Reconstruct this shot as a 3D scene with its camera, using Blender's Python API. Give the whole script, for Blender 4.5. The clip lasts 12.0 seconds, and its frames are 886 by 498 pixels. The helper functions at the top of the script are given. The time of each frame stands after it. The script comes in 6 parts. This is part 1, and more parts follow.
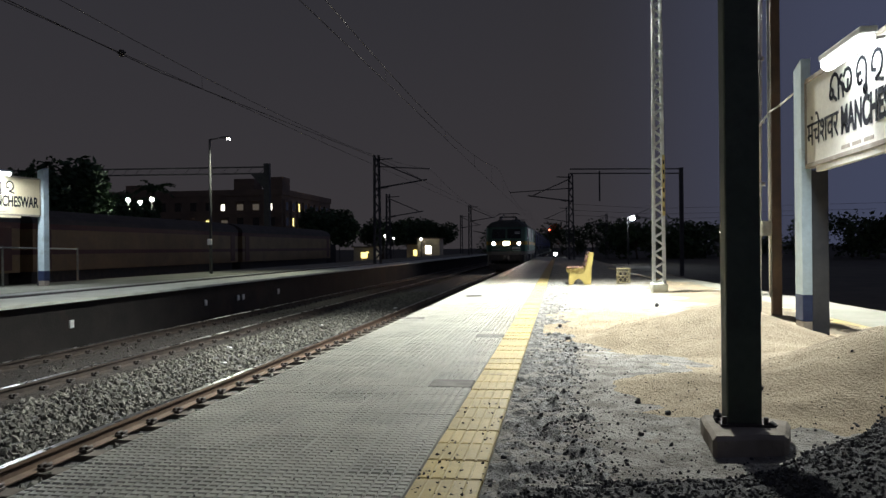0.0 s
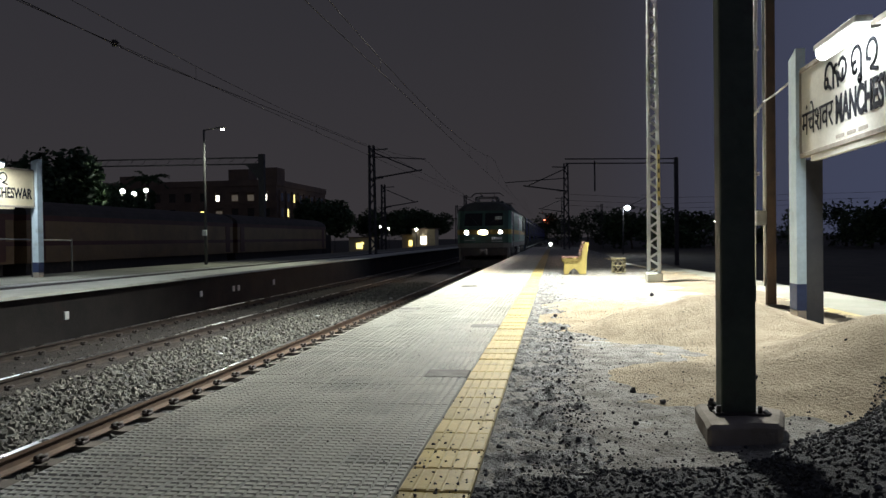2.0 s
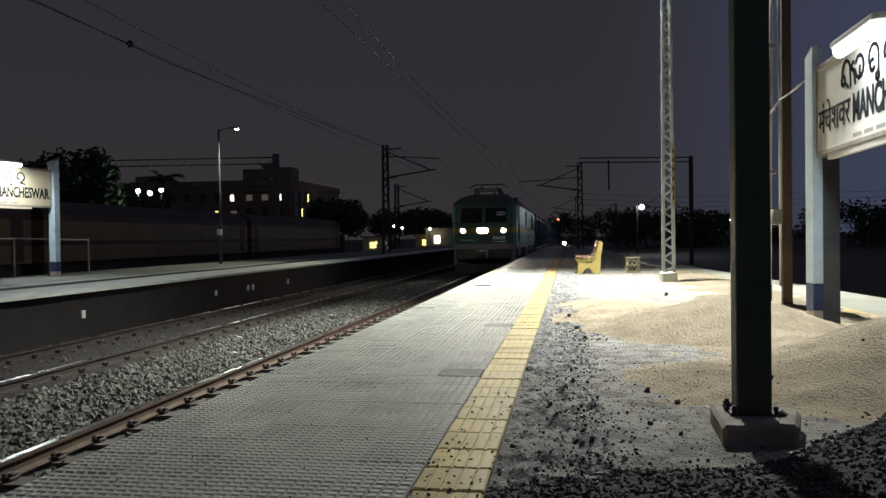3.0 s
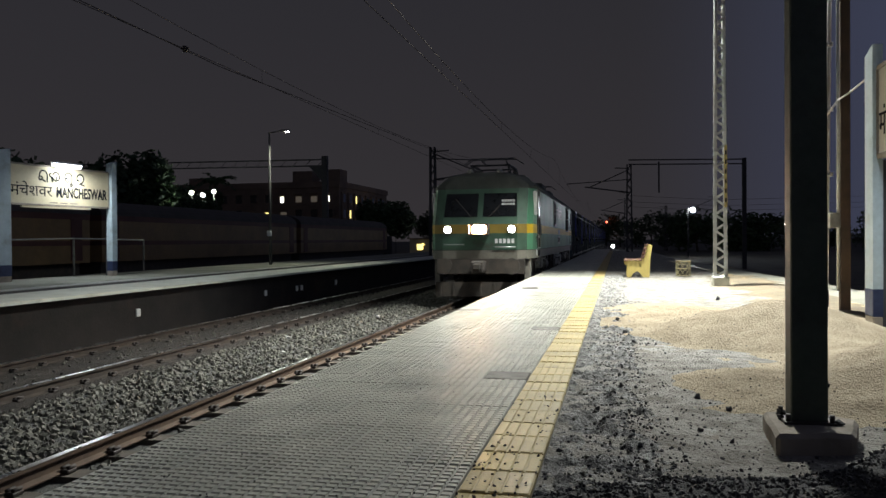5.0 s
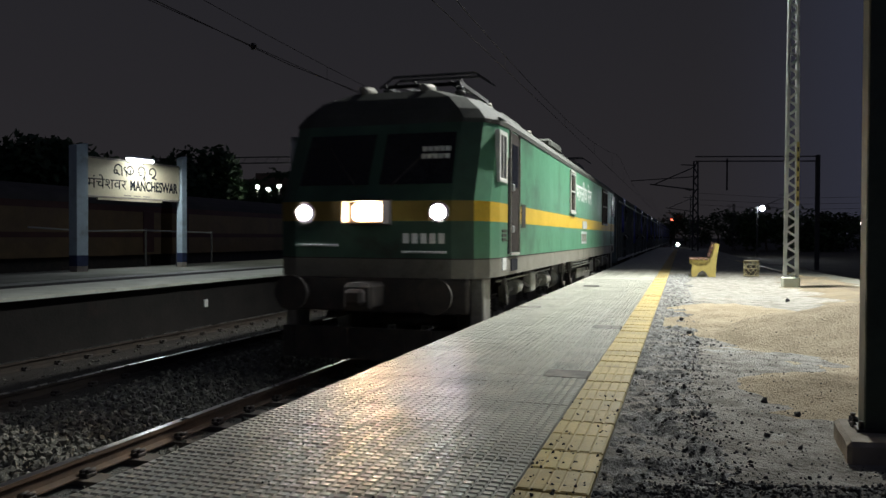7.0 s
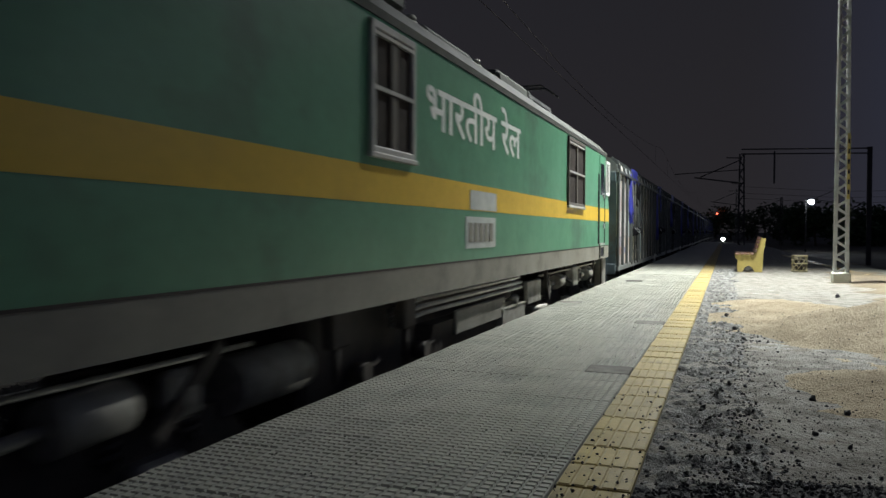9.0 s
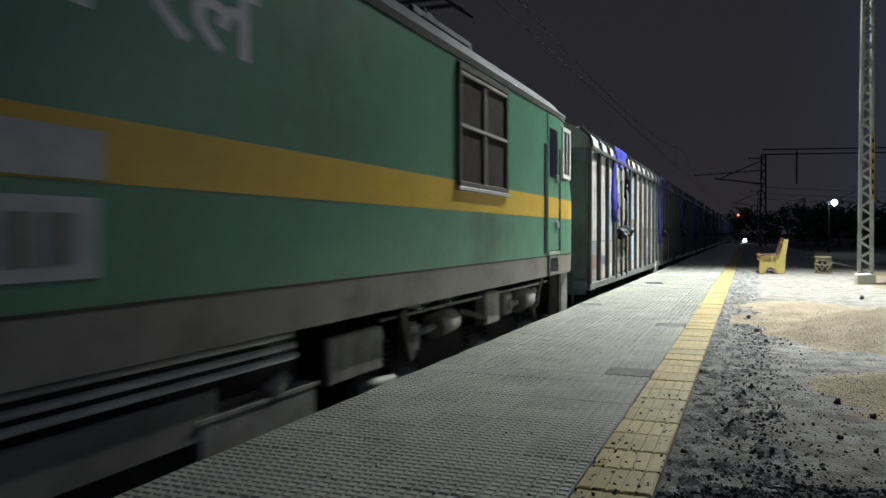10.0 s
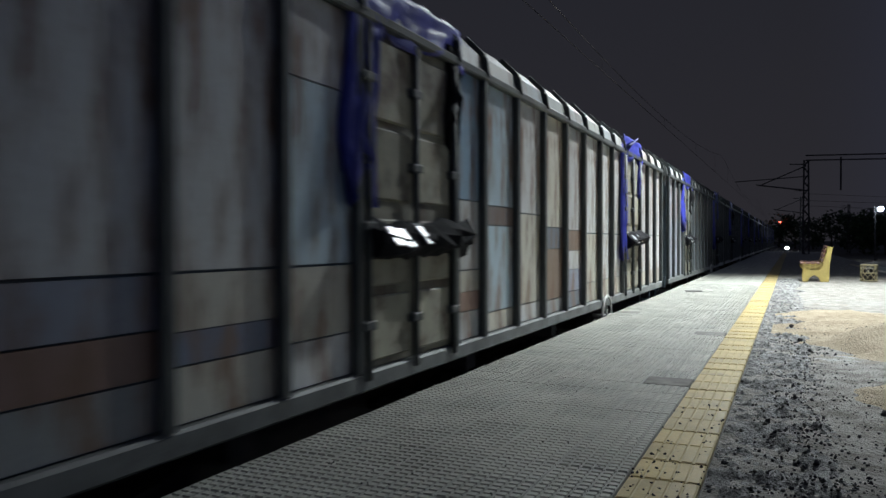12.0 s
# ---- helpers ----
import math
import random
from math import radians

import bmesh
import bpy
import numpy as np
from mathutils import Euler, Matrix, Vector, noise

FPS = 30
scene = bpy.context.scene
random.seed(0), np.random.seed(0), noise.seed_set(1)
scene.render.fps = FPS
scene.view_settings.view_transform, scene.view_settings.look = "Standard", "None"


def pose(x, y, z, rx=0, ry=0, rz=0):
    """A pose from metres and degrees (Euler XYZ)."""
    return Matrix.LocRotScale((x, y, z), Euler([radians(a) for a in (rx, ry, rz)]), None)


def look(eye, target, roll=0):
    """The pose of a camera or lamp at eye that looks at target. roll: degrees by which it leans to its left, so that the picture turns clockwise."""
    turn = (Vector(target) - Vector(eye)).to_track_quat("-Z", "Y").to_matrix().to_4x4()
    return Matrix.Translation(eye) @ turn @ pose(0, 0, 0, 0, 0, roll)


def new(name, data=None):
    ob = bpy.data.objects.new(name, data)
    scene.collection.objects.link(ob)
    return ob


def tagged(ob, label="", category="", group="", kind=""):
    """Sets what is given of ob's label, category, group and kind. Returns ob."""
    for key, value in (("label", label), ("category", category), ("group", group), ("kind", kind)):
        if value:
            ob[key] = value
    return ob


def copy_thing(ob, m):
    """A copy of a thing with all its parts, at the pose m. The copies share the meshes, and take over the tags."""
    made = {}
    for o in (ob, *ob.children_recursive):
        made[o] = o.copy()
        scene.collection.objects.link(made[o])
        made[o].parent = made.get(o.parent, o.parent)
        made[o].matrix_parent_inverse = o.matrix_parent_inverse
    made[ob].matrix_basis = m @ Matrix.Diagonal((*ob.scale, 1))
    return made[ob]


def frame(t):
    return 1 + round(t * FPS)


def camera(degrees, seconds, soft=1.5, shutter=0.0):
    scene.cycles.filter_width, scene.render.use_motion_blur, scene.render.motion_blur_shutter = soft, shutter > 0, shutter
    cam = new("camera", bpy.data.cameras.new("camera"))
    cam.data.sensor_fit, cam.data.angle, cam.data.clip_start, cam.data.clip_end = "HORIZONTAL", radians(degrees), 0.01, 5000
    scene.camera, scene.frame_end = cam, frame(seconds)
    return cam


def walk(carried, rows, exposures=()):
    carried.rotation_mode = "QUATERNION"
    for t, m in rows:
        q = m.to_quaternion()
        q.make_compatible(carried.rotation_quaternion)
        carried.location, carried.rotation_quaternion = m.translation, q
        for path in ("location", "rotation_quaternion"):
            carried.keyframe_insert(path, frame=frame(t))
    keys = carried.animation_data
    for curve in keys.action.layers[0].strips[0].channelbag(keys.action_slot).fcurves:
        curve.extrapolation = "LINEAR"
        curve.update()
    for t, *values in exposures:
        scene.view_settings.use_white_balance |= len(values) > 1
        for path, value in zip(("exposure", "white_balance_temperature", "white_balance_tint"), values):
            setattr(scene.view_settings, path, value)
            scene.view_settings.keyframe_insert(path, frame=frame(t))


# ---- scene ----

# ================= camera and its walk =================
cam = camera(60.0, 12.0, soft=1.5, shutter=0.5)
EYE = (0.0, 0.0, 1.0)
# seconds, yaw, pitch, roll
PATH = [
    (0.0, 8.620, -0.060, 0.600),
    (0.5, 8.462, -0.290, 0.597),
    (1.0, 8.356, -0.457, 0.660),
    (1.5, 8.256, -0.614, 0.694),
    (2.0, 8.272, -0.787, 0.752),
    (2.5, 8.641, -0.786, 0.819),
    (3.0, 9.278, -0.824, 0.783),
    (5.0, 12.779, -0.633, 0.469),
    (5.5, 13.631, -0.639, 0.416),
    (6.0, 14.884, -0.671, 0.285),
    (6.5, 16.696, -0.762, 0.071),
    (7.0, 17.314, -0.931, -0.238),
    (9.0, 20.345, -1.354, -0.196),
    (9.5, 21.091, -1.307, -0.082),
    (10.0, 21.755, -1.153, 0.089),
    (10.5, 22.514, -0.978, 0.103),
    (11.0, 23.230, -0.784, 0.161),
    (11.5, 23.823, -0.628, 0.110),
    (12.0, 24.437, -0.595, 0.096),
]
EXPOSURES = [(0.0, 1.0, 6500, 10), (2.5, 0.9, 6500, 10), (3.1, 0.74, 6500, 10), (5.0, 0.7, 6500, 10), (6.0, 0.46, 6500, 10), (7.0, 0.18, 6450, 10), (8.8, 0.08, 6350, 10),
             (10.0, 0.3, 6150, 10), (12.0, 0.28, 5900, 10)]
walk(cam, [(t, pose(*EYE, 90 + p, r, y)) for t, y, p, r in PATH], exposures=EXPOSURES)

# ================= night sky and lamps =================
world = bpy.data.worlds.new("night")
scene.world = world
world.use_nodes = True
wn = world.node_tree.nodes
wl = world.node_tree.links
wco = wn.new("ShaderNodeTexCoord")
wsep = wn.new("ShaderNodeSeparateXYZ")
wl.new(wco.outputs["Generated"], wsep.inputs[0])
wramp = wn.new("ShaderNodeValToRGB")
wl.new(wsep.outputs["Z"], wramp.inputs[0])
wramp.color_ramp.elements[0].position = 0.0
wramp.color_ramp.elements[0].color = (0.0205, 0.0184, 0.0202, 1)
wramp.color_ramp.elements[1].position = 0.5
wramp.color_ramp.elements[1].color = (0.0123, 0.0127, 0.0163, 1)
# the lit haze over the platform makes the sky bluer towards its side
wside = wn.new("ShaderNodeMapRange")
wside.interpolation_type = "SMOOTHSTEP"
wside.inputs["From Min"].default_value, wside.inputs["From Max"].default_value = 0.0, 0.38
wl.new(wsep.outputs["X"], wside.inputs["Value"])
wmix = wn.new("ShaderNodeMix")
wmix.data_type = "RGBA"
wl.new(wside.outputs[0], wmix.inputs["Factor"])
wl.new(wramp.outputs[0], wmix.inputs["A"])
wmix.inputs["B"].default_value = (0.026, 0.03, 0.052, 1)
wl.new(wmix.outputs["Result"], wn["Background"].inputs["Color"])
wn["Background"].inputs["Strength"].default_value = 1.0


def lamp(name, kind, place, target, watts, colour, size=0.3, spot=160.0):
    data = bpy.data.lights.new(name, kind)
    data.energy, data.color = watts, colour
    if kind == "AREA":
        data.shape, data.size = "DISK", size
    else:
        data.shadow_soft_size = size
    if kind == "SPOT":
        data.spot_size, data.spot_blend = radians(spot), 1.0
    ob = new(name, data)
    ob.matrix_world = look(place, target)
    return ob


COOL = (0.86, 0.94, 1.0)
lamp("mast_light", "SPOT", (1.25, 17.5, 10.4), (0.45, 15.0, 0.0), 16000, (0.98, 1.0, 0.94), 0.2, 101)
lamp("sign_light", "SPOT", (2.36, 7.2, 2.62), (1.75, 7.9, 0.0), 110, COOL, 0.15, 120)
lamp("far_sign_light", "AREA", (-14.85, 19.0, 3.2), (-14.0, 19.0, 0.0), 55, COOL, 0.5)
lamp("street_light", "SPOT", (-14.05, 31.2, 5.7), (-12.5, 29.0, 0.0), 420, (0.95, 1.0, 0.8), 0.1, 160)
lamp("yard_light", "SPOT", (8.9, 96.0, 5.0), (8.0, 85.0, 0.0), 500, COOL, 0.1, 160)
# The next lamp is added to light the building's side; its source is unseen.
lamp("lane_light", "POINT", (-43.0, 147.0, 4.5), (0, 0, 0), 90, (1.0, 0.85, 0.6), 0.3)
lamp("globe_light", "POINT", (-39.2, 67.2, 5.6), (0, 0, 0), 90, (0.9, 1.0, 0.85), 0.25)


# ================= materials =================
def mat(name, a, b=None, rough=0.8, metal=0.0, scale=6.0, fine=60.0, bump=0.2, split=(0.35, 0.65), vary=0.0,
        stain=None, stain_scale=1.5, stain_split=(0.55, 0.7), island=False, depth=0.01, coat=0.0, spec=0.5, placed=False):
    """Two colours mixed by noise at two scales, an optional stain colour, fine relief and a spread from piece to piece."""
    m = bpy.data.materials.new(name)
    m.use_nodes = True
    n, l = m.node_tree.nodes, m.node_tree.links
    bs = n["Principled BSDF"]
    co = n.new("ShaderNodeTexCoord")
    geo = n.new("ShaderNodeNewGeometry")
    info = n.new("ShaderNodeObjectInfo")
    rnd = geo.outputs["Random Per Island"] if island else info.outputs["Random"]
    shift = n.new("ShaderNodeVectorMath")
    shift.operation = "MULTIPLY_ADD"
    l.new(rnd, shift.inputs[0])
    shift.inputs[1].default_value = (37.0, 53.0, 29.0)
    l.new(co.outputs["Object"], shift.inputs[2])
    ground = geo.outputs["Position"] if placed else shift.outputs[0]
    b = b or tuple(c * 0.75 for c in a)

    def noise_node(s, det=6.0, where=None):
        q = n.new("ShaderNodeTexNoise")
        q.inputs["Scale"].default_value, q.inputs["Detail"].default_value = s, det
        q.inputs["Roughness"].default_value = 0.65
        l.new(where or shift.outputs[0], q.inputs["Vector"])
        return q

    big, small = noise_node(scale, where=ground), noise_node(fine, 3.0)
    ramp = n.new("ShaderNodeMapRange")
    ramp.inputs["From Min"].default_value, ramp.inputs["From Max"].default_value = split
    ramp.clamp = True
    l.new(big.outputs["Fac"], ramp.inputs["Value"])
    mix = n.new("ShaderNodeMix")
    mix.data_type = "RGBA"
    mix.inputs["A"].default_value, mix.inputs["B"].default_value = (*a, 1), (*b, 1)
    l.new(ramp.outputs[0], mix.inputs["Factor"])
    out = mix.outputs["Result"]
    if stain:
        sn = noise_node(stain_scale, where=ground)
        sr = n.new("ShaderNodeMapRange")
        sr.inputs["From Min"].default_value, sr.inputs["From Max"].default_value = stain_split
        l.new(sn.outputs["Fac"], sr.inputs["Value"])
        sm = n.new("ShaderNodeMix")
        sm.data_type = "RGBA"
        l.new(sr.outputs[0], sm.inputs["Factor"])
        l.new(out, sm.inputs["A"])
        sm.inputs["B"].default_value = (*stain, 1)
        out = sm.outputs["Result"]
    # grain and spread
    hsv = n.new("ShaderNodeHueSaturation")
    l.new(out, hsv.inputs["Color"])
    val = n.new("ShaderNodeMapRange")
    val.inputs["To Min"].default_value, val.inputs["To Max"].default_value = 0.82, 1.18
    l.new(small.outputs["Fac"], val.inputs["Value"])
    mul = n.new("ShaderNodeMath")
    mul.operation = "MULTIPLY"
    spread = n.new("ShaderNodeMapRange")
    spread.inputs["To Min"].default_value, spread.inputs["To Max"].default_value = 1 - vary, 1 + vary
    l.new(rnd, spread.inputs["Value"])
    l.new(val.outputs[0], mul.inputs[0])
    l.new(spread.outputs[0], mul.inputs[1])
    l.new(mul.outputs[0], hsv.inputs["Value"])
    l.new(hsv.outputs[0], bs.inputs["Base Color"])
    rr = n.new("ShaderNodeMapRange")
    rr.inputs["To Min"].default_value, rr.inputs["To Max"].default_value = max(0.05, rough - 0.12), min(1, rough + 0.12)
    l.new(big.outputs["Fac"], rr.inputs["Value"])
    l.new(rr.outputs[0], bs.inputs["Roughness"])
    bs.inputs["Metallic"].default_value = metal
    bs.inputs["Coat Weight"].default_value = coat
    bs.inputs["Specular IOR Level"].default_value = spec
    if bump:
        bp = n.new("ShaderNodeBump")
        bp.inputs["Strength"].default_value, bp.inputs["Distance"].default_value = bump, depth
        l.new(small.outputs["Fac"], bp.inputs["Height"])
        l.new(bp.outputs[0], bs.inputs["Normal"])
    return m


def glow(name, colour, strength):
    m = bpy.data.materials.new(name)
    m.use_nodes = True
    bs = m.node_tree.nodes["Principled BSDF"]
    bs.inputs["Base Color"].default_value = (0.8, 0.8, 0.8, 1)
    bs.inputs["Emission Color"].default_value = (*colour, 1)
    bs.inputs["Emission Strength"].default_value = strength
    return m


def patchwork(name, colours, rough=0.47, rust=(0.16, 0.08, 0.04)):
    """Painted steel whose shade changes from panel to panel, with rust and grime."""
    m = mat(name, (0.5, 0.5, 0.5), rough=rough, bump=0.15, fine=40, spec=0.9)
    n, l = m.node_tree.nodes, m.node_tree.links
    info = n.new("ShaderNodeObjectInfo")
    ramp = n.new("ShaderNodeValToRGB")
    ramp.color_ramp.interpolation = "CONSTANT"
    for i, c in enumerate(colours):
        e = ramp.color_ramp.elements[i] if i < 2 else ramp.color_ramp.elements.new(i / len(colours))
        e.position, e.color = i / len(colours), (*c, 1)
    l.new(info.outputs["Random"], ramp.inputs[0])
    co = n.new("ShaderNodeTexCoord")
    mp = n.new("ShaderNodeMapping")
    mp.inputs["Scale"].default_value = (1.0, 2.6, 0.6)
    l.new(co.outputs["Object"], mp.inputs[0])
    no = n.new("ShaderNodeTexNoise")
    no.inputs["Scale"].default_value, no.inputs["Detail"].default_value = 2.2, 8
    no.inputs["Roughness"].default_value = 0.7
    l.new(mp.outputs[0], no.inputs["Vector"])
    mr = n.new("ShaderNodeMapRange")
    mr.inputs["From Min"].default_value, mr.inputs["From Max"].default_value = 0.5, 0.66
    l.new(no.outputs["Fac"], mr.inputs["Value"])
    mx = n.new("ShaderNodeMix")
    mx.data_type = "RGBA"
    l.new(mr.outputs[0], mx.inputs["Factor"])
    l.new(ramp.outputs[0], mx.inputs["A"])
    mx.inputs["B"].default_value = (*rust, 1)
    hsv = [q for q in n if q.bl_idname == "ShaderNodeHueSaturation"][0]
    l.new(mx.outputs["Result"], hsv.inputs["Color"])
    return m


M = {}
M["tile"] = mat("chequered_tile", (0.47, 0.47, 0.41), (0.34, 0.338, 0.29), 0.42, scale=1.7, fine=90, bump=0.12, vary=0.1,
                stain=(0.25, 0.245, 0.22), stain_scale=2.6, stain_split=(0.56, 0.74), placed=True, spec=0.8)
# Near-black floors hold the groove shade; dust makes the paler patches.
M["groove"] = mat("tile_groove_dirt", (0.014, 0.013, 0.012), (0.16, 0.16, 0.14), 0.95, scale=1.1, fine=50, split=(0.45, 0.7), placed=True,
                  stain=(0.03, 0.029, 0.026), stain_scale=5.0, stain_split=(0.52, 0.62))
M["tile_rib"] = mat("worn_tile_rib", (0.5, 0.5, 0.445), (0.38, 0.38, 0.335), 0.6, scale=2.5, fine=50, placed=True)
M["coping"] = mat("coping_concrete", (0.34, 0.34, 0.31), (0.26, 0.26, 0.235), 0.7, scale=2, vary=0.1, stain=(0.2, 0.2, 0.19))
M["whitewash"] = mat("limewashed_coping", (0.7, 0.72, 0.64), (0.56, 0.58, 0.5), 0.75, scale=1.5, fine=30, stain=(0.42, 0.42, 0.36), stain_scale=1.2)
M["yellow"] = mat("yellow_tactile_tile", (0.5, 0.385, 0.13), (0.36, 0.275, 0.105), 0.4, scale=3, fine=70, bump=0.2, vary=0.16,
                  stain=(0.2, 0.15, 0.07), stain_scale=4.5, stain_split=(0.54, 0.72))
M["tactile_groove"] = mat("pale_dust_between_ribs", (0.62, 0.54, 0.32), (0.5, 0.43, 0.24), 0.9, scale=6, fine=60)
M["far_paving"] = mat("dusty_far_paving", (0.24, 0.24, 0.2), (0.16, 0.16, 0.13), 0.9, scale=0.8, fine=12)
M["joint"] = mat("dark_joint_dirt", (0.06, 0.06, 0.055), (0.1, 0.095, 0.09), 0.95, fine=50)
M["worn"] = mat("worn_grey_patch", (0.2, 0.19, 0.17), (0.12, 0.11, 0.1), 0.9, fine=60, bump=0.5)
M["slab"] = mat("rough_concrete", (0.3, 0.285, 0.25), (0.165, 0.152, 0.13), 0.85, scale=6.5, fine=34, bump=1.0, depth=0.035, split=(0.44, 0.6),
                stain=(0.31, 0.3, 0.275), stain_scale=1.1, stain_split=(0.58, 0.74))
M["soil"] = mat("brown_soil", (0.2, 0.16, 0.1), (0.12, 0.1, 0.07), 0.95, scale=2, fine=35, bump=0.8)
M["sand"] = mat("building_sand", (0.43, 0.352, 0.235), (0.32, 0.258, 0.17), 0.95, scale=2.6, fine=42, bump=1.0, depth=0.03)
M["powder"] = mat("cement_powder", (0.4, 0.39, 0.36), (0.25, 0.225, 0.185), 0.9, scale=5.5, fine=45, bump=1.0, depth=0.025, split=(0.44, 0.58))
M["rubble"] = mat("broken_concrete", (0.36, 0.358, 0.34), (0.1, 0.098, 0.094), 0.9, scale=13, fine=60, bump=1.0, split=(0.38, 0.6), depth=0.03)
M["dark_stone"] = mat("dark_gravel", (0.028, 0.028, 0.031), (0.05, 0.05, 0.052), 0.7, scale=8, fine=80, bump=0.4, vary=0.5, island=True)
M["gravel_bed"] = mat("dark_gravel_bed", (0.018, 0.018, 0.02), (0.032, 0.032, 0.034), 0.85, scale=20, fine=60, bump=1.0, depth=0.02)
M["ballast"] = mat("ballast_stone", (0.155, 0.152, 0.128), (0.08, 0.078, 0.065), 0.8, scale=9, fine=70, bump=0.4, vary=0.5, island=True)
M["ballast_bed"] = mat("ballast_bed", (0.12, 0.12, 0.115), (0.06, 0.06, 0.055), 0.95, scale=14, fine=40, bump=1.0, depth=0.04)
M["track_dirt"] = mat("oily_track_dirt", (0.04, 0.032, 0.026), (0.022, 0.019, 0.017), 0.95, scale=2.5, fine=45, bump=1.0, depth=0.03, stain=(0.07, 0.062, 0.054), stain_scale=3, stain_split=(0.58, 0.72))
M["earth"] = mat("dark_earth", (0.07, 0.06, 0.045), (0.04, 0.038, 0.03), 0.95, scale=0.5, fine=8, bump=0.6)
M["rail"] = mat("rusty_rail", (0.11, 0.07, 0.045), (0.075, 0.05, 0.036), 0.75, metal=0.2, scale=4, fine=60)
# Darker rail copy for the second track, its shade put into the colour.
M["rail_dull"] = mat("sooty_rail", (0.05, 0.036, 0.027), (0.032, 0.025, 0.02), 0.85, scale=4, fine=60)
M["rail_top"] = mat("polished_rail_head", (0.6, 0.6, 0.6), (0.5, 0.5, 0.5), 0.28, metal=1.0, scale=3, fine=30, bump=0.03)
M["sleeper"] = mat("concrete_sleeper", (0.12, 0.105, 0.088), (0.07, 0.06, 0.05), 0.9, scale=4, fine=50, bump=0.4, vary=0.15)
M["iron"] = mat("dark_iron", (0.035, 0.03, 0.027), (0.06, 0.05, 0.045), 0.6, metal=0.3, fine=40)
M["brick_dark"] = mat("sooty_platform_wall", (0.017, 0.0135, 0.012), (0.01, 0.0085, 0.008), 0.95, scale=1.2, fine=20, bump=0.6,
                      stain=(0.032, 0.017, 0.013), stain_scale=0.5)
M["green"] = mat("green_locomotive_paint", (0.1, 0.275, 0.165), (0.085, 0.235, 0.14), 0.42, scale=1.2, fine=12, bump=0.03,
                 stain=(0.07, 0.15, 0.095), stain_scale=0.6)
# Darker green and yellow that carry the shade of the unlit cab front.
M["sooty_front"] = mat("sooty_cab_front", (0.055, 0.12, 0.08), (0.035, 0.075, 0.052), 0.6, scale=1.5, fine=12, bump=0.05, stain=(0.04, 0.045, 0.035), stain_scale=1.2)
M["shaded_stripe"] = mat("sooty_front_stripe", (0.3, 0.21, 0.035), (0.2, 0.14, 0.03), 0.6, scale=1.5, fine=12, bump=0.05)
M["stripe"] = mat("yellow_locomotive_paint", (0.66, 0.44, 0.03), (0.58, 0.38, 0.03), 0.42, scale=1.5, fine=15, bump=0.03)
M["skirt"] = mat("grey_skirt_paint", (0.225, 0.215, 0.18), (0.17, 0.162, 0.135), 0.6, scale=1.5, fine=20, bump=0.05, stain=(0.12, 0.11, 0.09))
M["roof"] = mat("grey_roof_paint", (0.075, 0.08, 0.07), (0.045, 0.048, 0.042), 0.75, scale=1.5, fine=20)
M["under"] = mat("oily_underframe", (0.05, 0.045, 0.04), (0.09, 0.075, 0.06), 0.75, metal=0.1, scale=4, fine=30, bump=0.3)
M["dusty"] = mat("dusty_steel", (0.34, 0.33, 0.29), (0.19, 0.18, 0.155), 0.6, metal=0.2, scale=5, fine=30)
M["pipe"] = mat("pale_pipe_paint", (0.5, 0.5, 0.47), (0.36, 0.36, 0.34), 0.5, scale=3)
M["steel"] = mat("bare_aluminium", (0.55, 0.56, 0.56), (0.42, 0.43, 0.43), 0.4, metal=0.6, scale=4)
M["dark_glass"] = mat("dark_glass", (0.012, 0.013, 0.015), (0.016, 0.017, 0.02), 0.12, scale=2, bump=0.0)
M["louvre"] = mat("brown_louvre", (0.035, 0.026, 0.022), (0.022, 0.018, 0.016), 0.85, scale=8, spec=0.15)
M["white"] = mat("white_paint", (0.75, 0.76, 0.74), (0.62, 0.63, 0.62), 0.6, scale=3, fine=30, stain=(0.4, 0.38, 0.34), stain_scale=2, stain_split=(0.6, 0.8))
M["letter_white"] = mat("white_lettering", (0.78, 0.79, 0.78), (0.68, 0.7, 0.69), 0.6)
M["letter_black"] = mat("black_lettering", (0.012, 0.013, 0.018), (0.02, 0.02, 0.026), 0.85, spec=0.1)
M["board"] = mat("cream_sign_paint", (0.68, 0.6, 0.4), (0.6, 0.52, 0.34), 0.6, scale=2, fine=25, stain=(0.42, 0.34, 0.2), stain_scale=1.2, stain_split=(0.62, 0.8))
M["board_white"] = mat("white_sign_paint", (0.74, 0.72, 0.64), (0.66, 0.63, 0.54), 0.6, scale=2, fine=25, stain=(0.45, 0.36, 0.22), stain_scale=1.5, stain_split=(0.62, 0.8))
M["post_blue"] = mat("pale_blue_post_paint", (0.5, 0.6, 0.64), (0.42, 0.52, 0.56), 0.65, scale=3, fine=25, stain=(0.33, 0.36, 0.36))
M["post_navy"] = mat("dark_blue_band", (0.03, 0.05, 0.12), (0.02, 0.03, 0.08), 0.6)
M["pillar"] = mat("dark_green_column_paint", (0.085, 0.108, 0.08), (0.065, 0.085, 0.062), 0.55, scale=4, fine=30, stain=(0.06, 0.055, 0.045), stain_scale=3)
M["footing"] = mat("footing_concrete", (0.38, 0.33, 0.27), (0.24, 0.21, 0.17), 0.9, scale=5, fine=40, bump=0.6)
M["galv"] = mat("galvanised_lattice", (0.5, 0.52, 0.52), (0.38, 0.4, 0.4), 0.5, metal=0.4, scale=4)
M["mast_dark"] = mat("weathered_mast_steel", (0.07, 0.07, 0.07), (0.045, 0.045, 0.05), 0.7, scale=3)
